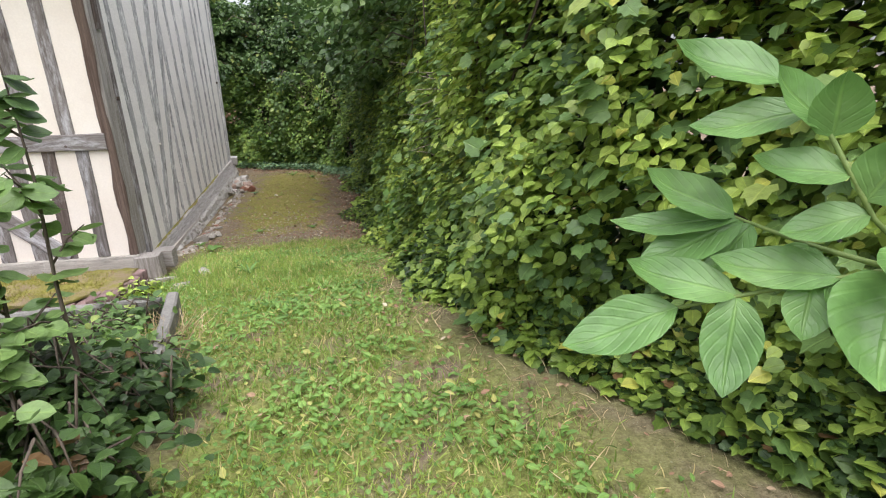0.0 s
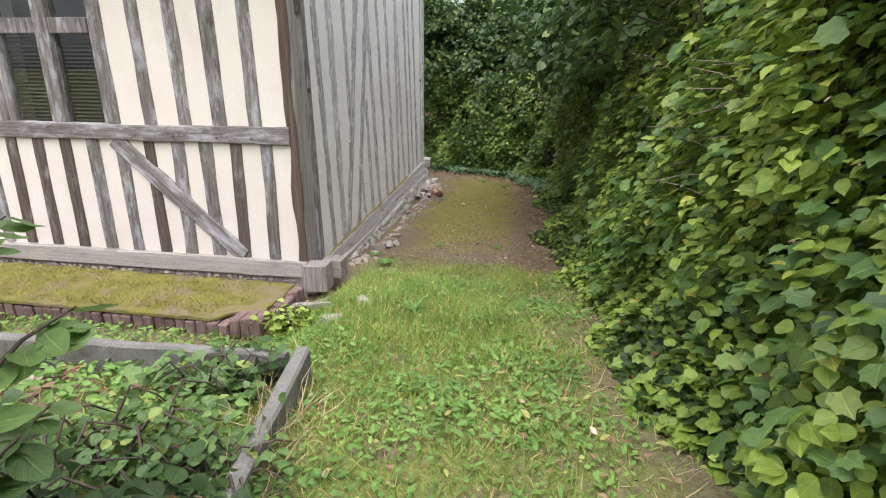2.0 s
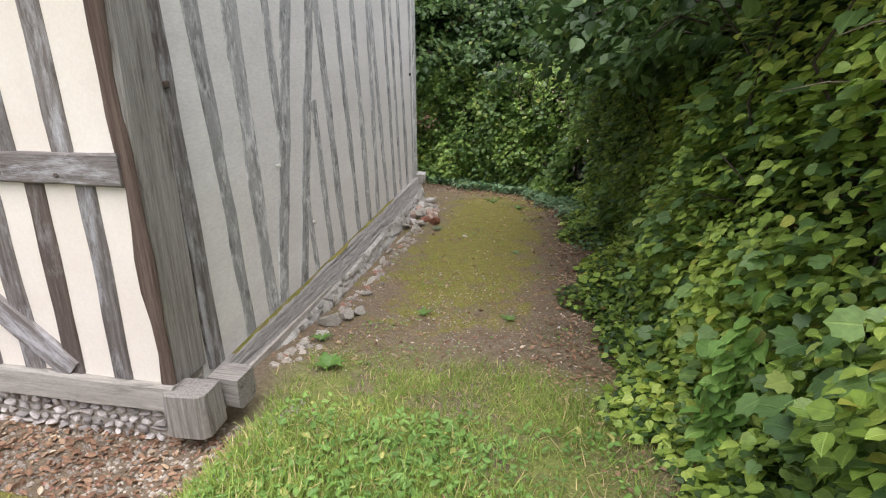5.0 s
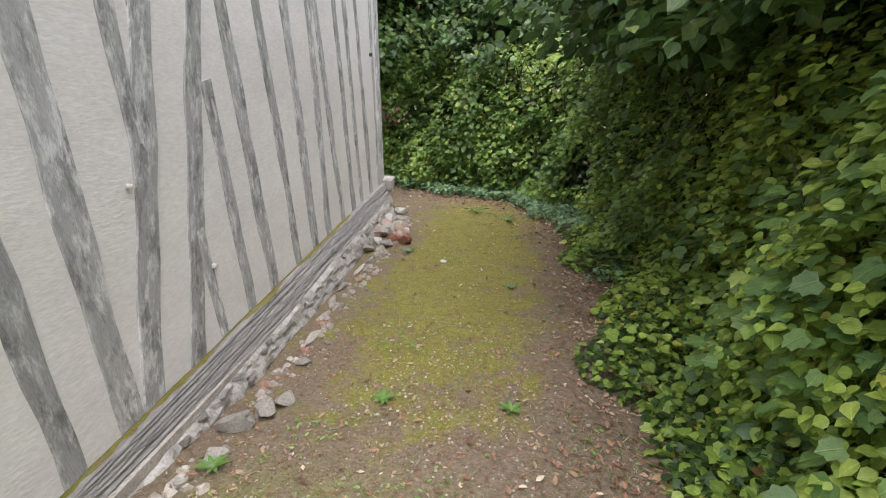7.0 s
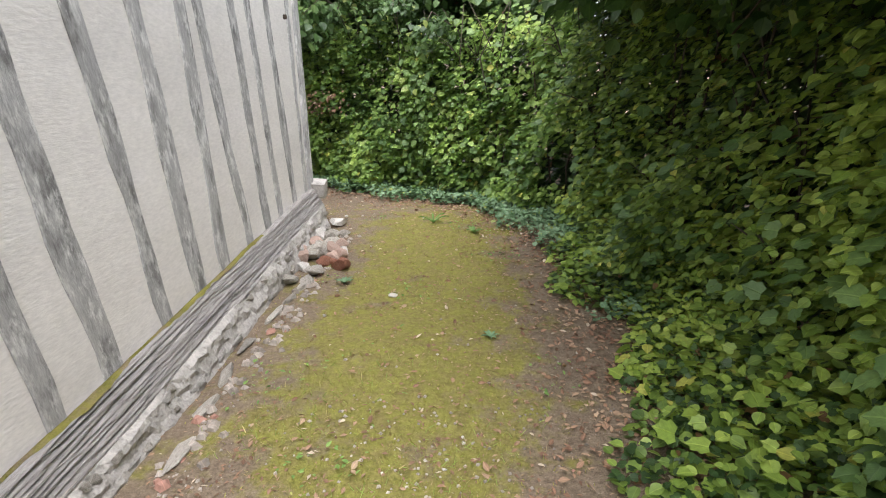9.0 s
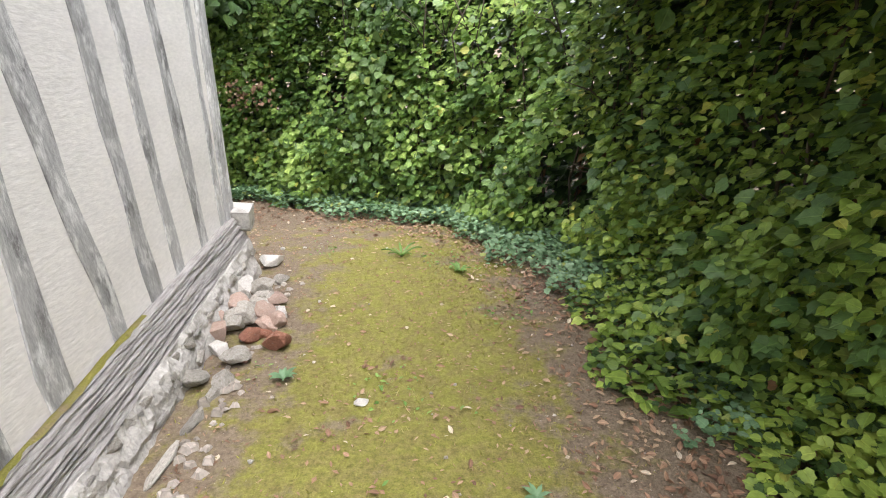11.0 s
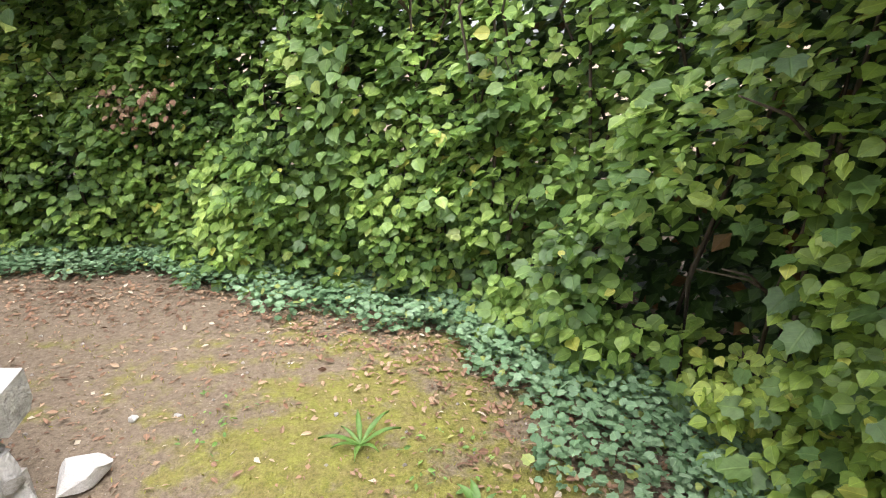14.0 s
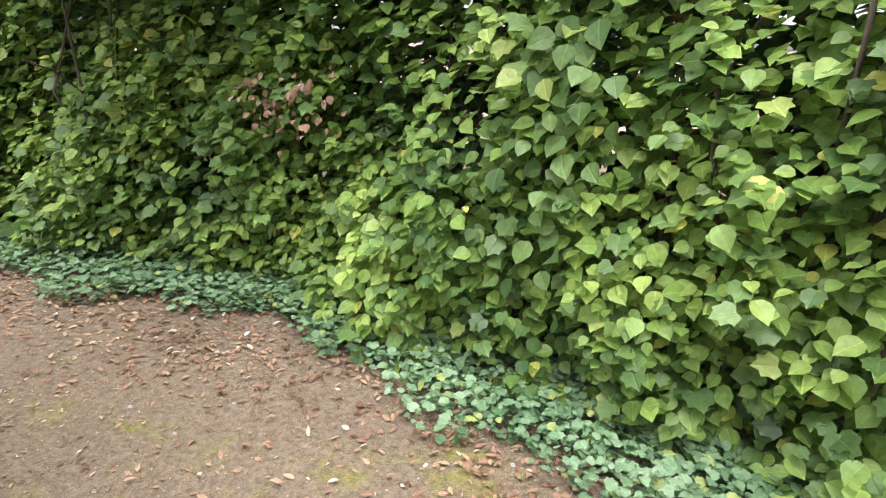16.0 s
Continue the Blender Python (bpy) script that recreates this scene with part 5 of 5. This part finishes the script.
def gravel(name, x, y, size, label):
    n = len(x)
    ang = rng.uniform(0, 6.283, n)
    tip = np.stack([np.cos(ang), np.sin(ang), rng.normal(0, 0.15, n)], 1)
    nr = np.array([0, 0, 1.0]) + rng.normal(0, 0.2, (n, 3))
    ob = new(name, scatter_mesh(name, CHIP, on_ground(x, y, 0.001), tip, unit(nr), size * rng.uniform(0.5, 1.5, n), PEBBLE))
    ob.data.polygons.foreach_set("use_smooth", np.zeros(len(ob.data.polygons), dtype=bool))
    return tagged(ob, label, "gravel", kind="stuff")


x, y = sow(6000, -4, 0.75, -1.05, 0.2, lambda x, y: 0.35 + 0.65 * (x > -1.0))
gravel("gravel", x, y, 0.022, "pale flint gravel in the trench by the wall")
x, y = sow(2000, 0.25, 2.4, 0.7, 3.2, lambda x, y: spot(x, y, 2.3, 2.5))
gravel("gravel", x, y, 0.014, "fine pale grit on bare soil")
x, y = sow(500, -2.0, 2.5, 2.5, 8.2, lambda x, y: spot(x, y, 1.9, 5.5))
gravel("gravel", x, y, 0.016, "scattered pale stone chips")

x, y = sow(420, 0.2, 0.5, 0.7, 6.0, lambda x, y: 1 - smooth(0.22, 0.45, x))
gravel("rubble_crumbs", x, y, 0.05, "small lime crumbs along the wall foot")

# ivy along the foot of the back hedge, mixed weeds along the path hedge
n = 30000
s = rng.uniform(18.3, S_END, n)
hx0, hy0, nx, ny = hedge_point(s)
w = (0.52 + 0.14 * np.sin(2.2 * s) + 0.08 * np.sin(7 * s)) * np.where(s < 23.5, 1.15, 1.0)
d = rng.uniform(-0.1, 1, n) * w
x, y = hx0 + nx * d, hy0 + ny * d
keep = rng.uniform(0, 1, n) < 1.05 - 0.95 * np.abs(d / w) ** 2.2
flat_leaves("ivy", x[keep], y[keep], LEAF_LOBED, 0.04, IVY, "blue-green ivy carpet under the hedge", (0.02, 0.14), 0.4, "ivy")
n = 20000
s = rng.uniform(7.5, 20.0, n)
hx0, hy0, nx, ny = hedge_point(s)
w = np.interp(s, [7, 9.5, 12.2, 14.0, 16, 19, 20], [0.12, 0.2, 0.3, 0.4, 0.62, 0.66, 0.6]) * (1 + 0.25 * np.sin(2.7 * s) + 0.15 * np.sin(6.1 * s))
d = rng.uniform(-0.15, 1, n) * w
x, y = hx0 + nx * d, hy0 + ny * d
keep = rng.uniform(0, 1, n) < 1.1 - 0.8 * (d / w) ** 3
x, y, h = x[keep], y[keep], (0.42 * (1 - (d / w)) ** 1.3 + 0.05)[keep]
k = len(x)
ang = rng.uniform(0, 6.283, k)
p = on_ground(x, y) + np.stack([np.zeros(k), np.zeros(k), h * rng.uniform(0.15, 1.1, k)], 1)
tip = np.stack([np.cos(ang), np.sin(ang), rng.uniform(-0.5, 0.3, k)], 1)
nr = np.array([-0.25, 0, 1.0]) + rng.normal(0, 0.4, (k, 3))
# the ivy shares the shade-darkened leaf colour of the inner hedge
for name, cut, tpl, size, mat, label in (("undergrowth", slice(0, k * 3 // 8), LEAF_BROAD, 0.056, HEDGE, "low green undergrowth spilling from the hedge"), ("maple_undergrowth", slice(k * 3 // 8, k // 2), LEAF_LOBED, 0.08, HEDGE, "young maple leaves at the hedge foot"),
                                         ("ivy", slice(k // 2, k), LEAF_LOBED, 0.042, HEDGE_SHADE, "dark ivy trailing at the hedge foot")):
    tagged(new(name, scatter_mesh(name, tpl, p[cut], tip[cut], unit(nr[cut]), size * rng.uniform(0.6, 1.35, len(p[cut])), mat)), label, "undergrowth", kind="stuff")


# moss shoots on the terrace
n = 16000
x, y = rng.uniform(-4.2, 0.27, n), rng.uniform(-1.66, -1.05, n)
tip = np.array([0, 0, 1.0]) + np.concatenate([rng.normal(0, 0.8, (n, 2)), np.zeros((n, 1))], 1)
nr = np.concatenate([rng.normal(0, 1, (n, 2)), np.full((n, 1), 0.3)], 1)
keep = (rng.uniform(0, 1, n) < 0.2 + 0.8 * spot(x, y, 4.0, 2.2)) & ~((x > 0.08) & (y < -1.5))
tagged(new("moss", scatter_mesh("moss", BLADE, np.stack([x, y, np.full(n, 0.6) + 0.012 * spot(x, y, 5, 1)], 1)[keep], tip[keep], unit(nr)[keep], (0.028 * rng.uniform(0.5, 1.5, n))[keep], MOSS_BLADE, np.full(n, 2.4)[keep])), "olive moss shoots covering the terrace", "moss", kind="stuff")


# single weeds that stand out
def rosette(x, y, radius, count, label, category, width=0.3, rise=0.45, mat=WEED, group=""):
    own = holder("weed", (x, y, float(ground_z(x, y))), label, category, group)
    r = random.Random(int(x * 1000 + y * 77))
    for i in range(count):
        a = 6.283 * i / count + r.uniform(-0.25, 0.25)
        ln = radius * r.uniform(0.75, 1.2)
        bm = bmesh.new()
        rows = []
        for j in range(6):
            f = j / 5
            wd = ln * width * (0.12 + math.sin(min(f * 1.15, 1) * math.pi) * 0.5) * (0.05 if j == 5 else 1)
            cx = ln * f
            z = ln * rise * math.sin(f * 1.9) * 0.8 + 0.004
            ca, sa = math.cos(a), math.sin(a)
            rows.append([bm.verts.new((ca * cx - sa * k * wd, sa * cx + ca * k * wd, z + (0.02 * abs(k) * ln / 0.1) * 0.6)) for k in (-0.5, 0, 0.5)])
        for p0, p1 in zip(rows, rows[1:]):
            for k in range(2):
                bm.faces.new((p0[k], p0[k + 1], p1[k + 1], p1[k])).smooth = True
        part("leaf", bm, mat, own)
    return own


rosette(1.38, -1.22, 0.13, 9, "pale green dandelion rosette in the lawn", "weed", 0.28, 0.9)
rosette(1.14, 6.47, 0.15, 8, "dandelion rosette on bare moss", "weed", 0.25, 0.5)
rosette(0.99, 2.04, 0.09, 8, "small green weed on the mossy yard", "weed", 0.6, 0.4, group="yard weeds")
rosette(1.76, 2.0, 0.08, 7, "small green weed on the mossy yard", "weed", 0.6, 0.4, group="yard weeds")
rosette(1.70, 3.88, 0.07, 7, "grey-green weed on the mossy yard", "weed", 0.6, 0.4, IVY, "yard weeds")
rosette(0.35, 1.25, 0.09, 8, "small green weed on the mossy yard", "weed", 0.5, 0.5, group="yard weeds")
rosette(0.62, 0.75, 0.12, 9, "yellow-green leafy weed by the house corner", "weed", 0.8, 0.6, group="yard weeds")
rosette(1.59, 6.12, 0.1, 8, "small green weed near the ivy edge", "weed", 0.5, 0.5, group="yard weeds")
rosette(0.55, 4.75, 0.07, 9, "grey-green weed beside the stone heap", "weed", 0.7, 0.6, IVY, "yard weeds")

# ==== the overgrown bed ====
x, y = sow(7000, -3.5, 1.12, -4.4, -2.68, lambda x, y: 0.1 + 0.7 * spot(x, y, 2.2, 9.0))
flat_leaves("bed_weeds", x, y, LEAF_NARROW, 0.05, WEED, "mixed weeds filling the kerbed bed", (0.02, 0.1), 0.45, "weeds")
x, y = sow(4500, -4.0, 0.9, -2.6, -1.7, lambda x, y: 0.3 + 0.7 * spot(x, y, 3.2, 5.0))
flat_leaves("bed_weeds", x, y, LEAF_NARROW, 0.042, WEED, "low weeds between kerb and terrace", (0.01, 0.06), 0.45, "weeds")
x, y = sow(9000, -4.0, 0.95, -2.6, -1.72, lambda x, y: 0.2 + 0.6 * spot(x, y, 2.6, 2.0))
blades("grass", x, y, 0.07, GRASS, "thin grass between kerb and terrace", 0.6, 1.0)
x, y = sow(16000, -3.5, 1.1, -4.4, -2.66, lambda x, y: 0.1 + 0.9 * smooth(0.3, 0.8, spot(x, y, 2.4, 4.0)))
blades("grass", x, y, 0.06, GRASS, "yellow-green grass tufts in the bed", 0.7, 1.3)
x, y = sow(1500, -2.5, 1.3, -4.4, -2.6, lambda x, y: 0.2 + 0.6 * spot(x, y, 3.1, 1.0))
flat_leaves("leaf_litter", x, y, LEAF_OVAL, 0.055, DRY, "dry leaves lying in the bed", (0.01, 0.05), 0.5, "leaf litter")


def bramble(cx, cy, radius, height, count, label, seed, leaf=0.075, mat=HEDGE, tpl=LEAF_OVAL):
    """A loose mound of arching stems with leaves."""
    r, g = random.Random(seed), np.random.default_rng(seed)
    base = float(ground_z(cx, cy))
    own = holder("bramble", (cx, cy, base), label, "bush", "brambles of the bed")
    bm = bmesh.new()
    arcs = []
    for i in range(22):
        a, ln = r.uniform(0, 6.283), radius * r.uniform(0.5, 1.15)
        s = Vector((cx + r.gauss(0, radius * 0.25), cy + r.gauss(0, radius * 0.25), base - 0.02))
        m = s + Vector((math.cos(a) * ln * 0.45, math.sin(a) * ln * 0.45, height * r.uniform(0.6, 1.15)))
        e = s + Vector((math.cos(a) * ln, math.sin(a) * ln, height * r.uniform(0.1, 0.8)))
        tube(bm, [s, (s + m) / 2 + Vector((0, 0, height * 0.12)), m, (m + e) / 2 + Vector((0, 0, height * 0.08)), e], [0.007, 0.006, 0.005, 0.004, 0.002], 4)
        arcs.append((s, m, e))
    me = bpy.data.meshes.new("stem_tangle")
    bm.to_mesh(me)
    bm.free()
    me.materials.append(BARK)
    add_part("stem_tangle", me, own, "thin arching stems", "stuff")
    S, M, E = (np.array([q[i] for q in arcs]) for i in range(3))
    pick, f = g.integers(0, len(arcs), count), g.uniform(0.15, 1.0, count)[:, None]
    c = (1 - f) ** 2 * S[pick] + 2 * f * (1 - f) * M[pick] + f ** 2 * E[pick] + g.normal(0, 0.05, (count, 3))
    c[:, 2] = np.maximum(c[:, 2], ground_z(c[:, 0], c[:, 1]) + 0.03)
    nr = np.array([0, 0, 1.0]) + g.normal(0, 0.45, (count, 3))
    tip = np.concatenate([g.normal(0, 1, (count, 2)), g.uniform(-0.6, 0.2, (count, 1))], 1)
    add_part("foliage", scatter_mesh("foliage", tpl, c, tip, unit(nr), leaf * g.uniform(0.55, 1.3, count), mat), own, "small crowded green leaves", "stuff")
    return own


# dark mounds: shade among the weeds is put into the leaf colour
bramble(0.85, -3.5, 0.42, 0.26, 700, "tangled bramble mound growing over the kerb", 31, 0.04, TREE)
bramble(0.45, -4.0, 0.55, 0.4, 1500, "dark bramble mound in the bed corner", 32, 0.055, HEDGE_SHADE)
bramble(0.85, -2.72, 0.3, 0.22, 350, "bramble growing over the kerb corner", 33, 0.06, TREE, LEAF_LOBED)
bramble(0.85, -4.5, 0.5, 0.45, 1500, "dense dark weeds beside the path", 34, 0.055, HEDGE_SHADE)
bramble(1.3, -3.85, 0.24, 0.26, 500, "dark bramble over the kerb end", 36, 0.06, HEDGE_SHADE)
bramble(1.28, -4.5, 0.34, 0.42, 900, "dense weeds beside the path, shade put into their colour", 37, 0.055, HEDGE_SHADE)
bramble(1.05, -4.15, 0.4, 0.5, 1500, "weeds crowding the bed corner, shade put into their colour", 40, 0.05, HEDGE_SHADE)
bramble(1.2, -3.35, 0.24, 0.14, 300, "bramble trailing over the side kerb", 38, 0.045, TREE)
bramble(0.6, -1.6, 0.13, 0.13, 170, "bright green weed clump against the brick edge", 35, 0.045, HEDGE)
x, y = sow(700, 1.0, 1.6, -3.9, -2.8, lambda x, y: np.exp(-((x - 1.27 + 0.15 * (y + 3.0)) / 0.12) ** 2))
blades("dry_grass", x, y, 0.17, STRAW, "dry bleached grass hanging over the kerb", 1.1, 0.4)


def big_leaf(name, base, tip, width, mat, parent, droop=0.12, fold=0.2, up=(0, 0, 1)):
    """One broad leaf with a folded blade and midrib, from base to tip."""
    base, tip = Vector(base), Vector(tip)
    d = tip - base
    ln = d.length
    y = d.normalized()
    x = y.cross(Vector(up)).normalized()
    z = x.cross(y)
    bm = bmesh.new()
    rows = []
    N = 8
    for j in range(N + 1):
        f = j / N
        wd = width * ln * (math.sin(math.pi * min(1, f ** 0.85)) ** 0.8 * 0.5 + 0.004)
        c = base + y * ln * f - z * droop * ln * math.sin(f * math.pi * 0.9) * f
        rip = 0.012 * ln * math.sin(f * 19)
        rows.append([bm.verts.new(c + x * wd * k + z * (abs(k) * wd * fold + (rip if abs(k) == 1 else 0))) for k in (-1, -0.5, 0, 0.5, 1)])
    for a, b in zip(rows, rows[1:]):
        for k in range(4):
            bm.faces.new((a[k], a[k + 1], b[k + 1], b[k])).smooth = True
    layer = bm.loops.layers.uv.new("leaf")
    bm.verts.index_update()
    for f in bm.faces:
        for lp in f.loops:
            j, k = divmod(lp.vert.index, 5)
            lp[layer].uv = (0.5 + (k - 2) / 2 * 0.45, j / N)
    ob = part(name, bm, mat, parent)
    ob.matrix_parent_inverse = parent.matrix_world.inverted()
    return ob


def sapling(x, y, height, lean, count, label, seed, leaf=0.13):
    r = random.Random(seed)
    base = float(ground_z(x, y))
    own = holder("sapling", (x, y, base), label, "sapling", "hazel saplings of the bed")
    bm = bmesh.new()
    pts = [Vector((x + lean[0] * f + 0.03 * math.sin(5 * f + seed), y + lean[1] * f, base - 0.03 + height * f)) for f in (0, 0.25, 0.5, 0.75, 1.0)]
    tube(bm, pts, [0.011, 0.009, 0.007, 0.005, 0.002], 6)
    shoots = []
    for i in range(6):
        f = r.uniform(0.3, 0.95) * 4
        a = pts[int(f)].lerp(pts[int(f) + 1], f - int(f))
        ang = r.uniform(0, 6.283)
        e = a + Vector((math.cos(ang) * 0.22, math.sin(ang) * 0.22, r.uniform(0.05, 0.22)))
        sb = bmesh.new()
        tube(sb, [a, (a + e) / 2 + Vector((0, 0, 0.02)), e], [0.005, 0.004, 0.002], 5)
        part("shoot", sb, BARK, own).matrix_parent_inverse = own.matrix_world.inverted()
        shoots.append((a, e))
    ob = part("stem", bm, BARK, own)
    ob.matrix_parent_inverse = own.matrix_world.inverted()
    for i in range(count):
        if r.random() < 0.65:
            a, e = r.choice(shoots)
            b = a.lerp(e, r.uniform(0.25, 1))
        else:
            f = r.uniform(0.35, 1) * 3.99
            b = pts[int(f)].lerp(pts[int(f) + 1], f - int(f))
        ang = r.uniform(0, 6.283)
        ln = leaf * r.uniform(0.6, 1.15)
        t = b + Vector((math.cos(ang) * ln, math.sin(ang) * ln, r.uniform(-0.45, 0.15) * ln))
        big_leaf("leaf", b, t, 0.78, TREE, own, r.uniform(0.05, 0.3), r.uniform(0.05, 0.25), (r.gauss(0, 0.35), r.gauss(0, 0.35), 1))
    return own


sapling(1.36, -4.12, 1.42, (-0.1, 0.05), 95, "young hazel sapling with broad limp leaves", 41, 0.095)
sapling(1.12, -4.05, 1.3, (-0.12, 0.08), 85, "slim hazel sapling with a dark stem", 42, 0.092)
sapling(1.2, -4.45, 0.75, (0.05, 0.1), 45, "low hazel shoot at the bed edge", 43, 0.095)

# ==== walnut shoot hanging into the path ====
walnut = holder("walnut_shoot", (3.15, -5.75, float(ground_z(3.15, -5.75))), "walnut shoot with large glossy compound leaves over the path", "shrub")
W0 = Vector((2.82, -5.63, 2.085))
bm = bmesh.new()
foot = Vector((3.15, -5.75, float(ground_z(3.15, -5.75)) - 0.05))
tube(bm, [foot, foot + Vector((-0.02, 0.0, 0.5)), Vector((3.02, -5.7, 1.95)), W0], [0.02, 0.016, 0.012, 0.007], 7)
RACHIS = [[W0, Vector((2.78, -5.61, 2.09)), Vector((2.706, -5.575, 2.065)), Vector((2.619, -5.543, 2.038))],
          [W0, Vector((2.76, -5.58, 2.1)), Vector((2.741, -5.55, 2.105)), Vector((2.7, -5.505, 2.121))],
          [W0, Vector((2.77, -5.6, 2.14)), Vector((2.734, -5.568, 2.217)), Vector((2.724, -5.513, 2.262))]]
stem = part("branch", bm, BARK, walnut)
stem.matrix_parent_inverse = walnut.matrix_world.inverted()
for line in RACHIS:
    bm = bmesh.new()
    tube(bm, line, [0.0032, 0.0028, 0.0024, 0.0018], 6)
    ob = part("rachis", bm, STEM, walnut, "yellow-green leaf stalk")
    ob.matrix_parent_inverse = walnut.matrix_world.inverted()
# leaflets: stalk, share along it, tip offset
LEAFLETS = [(0, 1.0, (-0.116, 0.01, -0.03), 0.45), (0, 0.8, (-0.095, 0.04, 0.035), 0.4), (0, 0.8, (-0.045, -0.055, -0.07), 0.5), (0, 0.55, (-0.03, -0.03, -0.04), 0.7), (0, 0.5, (0.01, -0.06, -0.03), 0.6),
            (0, 0.45, (-0.1, 0.05, 0.015), 0.4), (0, 0.2, (-0.08, -0.07, -0.06), 0.75), (1, 1.0, (-0.08, 0.035, 0.052), 0.45), (1, 0.97, (-0.12, 0.045, 0.0), 0.25), (1, 0.95, (-0.1, 0.02, -0.036), 0.45),
            (1, 0.9, (-0.055, -0.01, -0.045), 0.5), (1, 0.55, (-0.04, -0.02, -0.03), 0.7), (2, 1.0, (-0.092, 0.033, 0.044), 0.5), (2, 0.8, (-0.095, 0.037, -0.008), 0.42), (2, 0.7, (-0.046, 0.007, 0.055), 0.6),
            (2, 0.65, (-0.015, -0.02, 0.055), 0.75), (2, 0.5, (-0.075, 0.03, 0.02), 0.5), (2, 0.35, (-0.07, 0.022, -0.015), 0.5), (2, 0.4, (0.0, -0.03, 0.06), 0.7), (2, 0.15, (-0.06, -0.05, 0.0), 0.5)]
for k, f, off, width in LEAFLETS:
    line = RACHIS[k]
    q = min(f * 3, 2.999)
    b = line[int(q)].lerp(line[int(q) + 1], q - int(q))
    leaflet = big_leaf("leaflet", b, b + Vector(off) * 1.06, width * 1.08, WALNUT, walnut, 0.22, 0.36, (-0.35, -0.55, 0.8))
    rib = bmesh.new()
    vs = [leaflet.data.vertices[5 * j + 2].co.copy() + Vector((-0.0004, -0.0008, 0.0012)) for j in range(9)]
    tube(rib, vs, [0.0011 - 0.0001 * j for j in range(9)], 5)
    ob = part("midrib", rib, STEM, leaflet, "pale midrib")
    ob.matrix_parent_inverse = walnut.matrix_world.inverted()
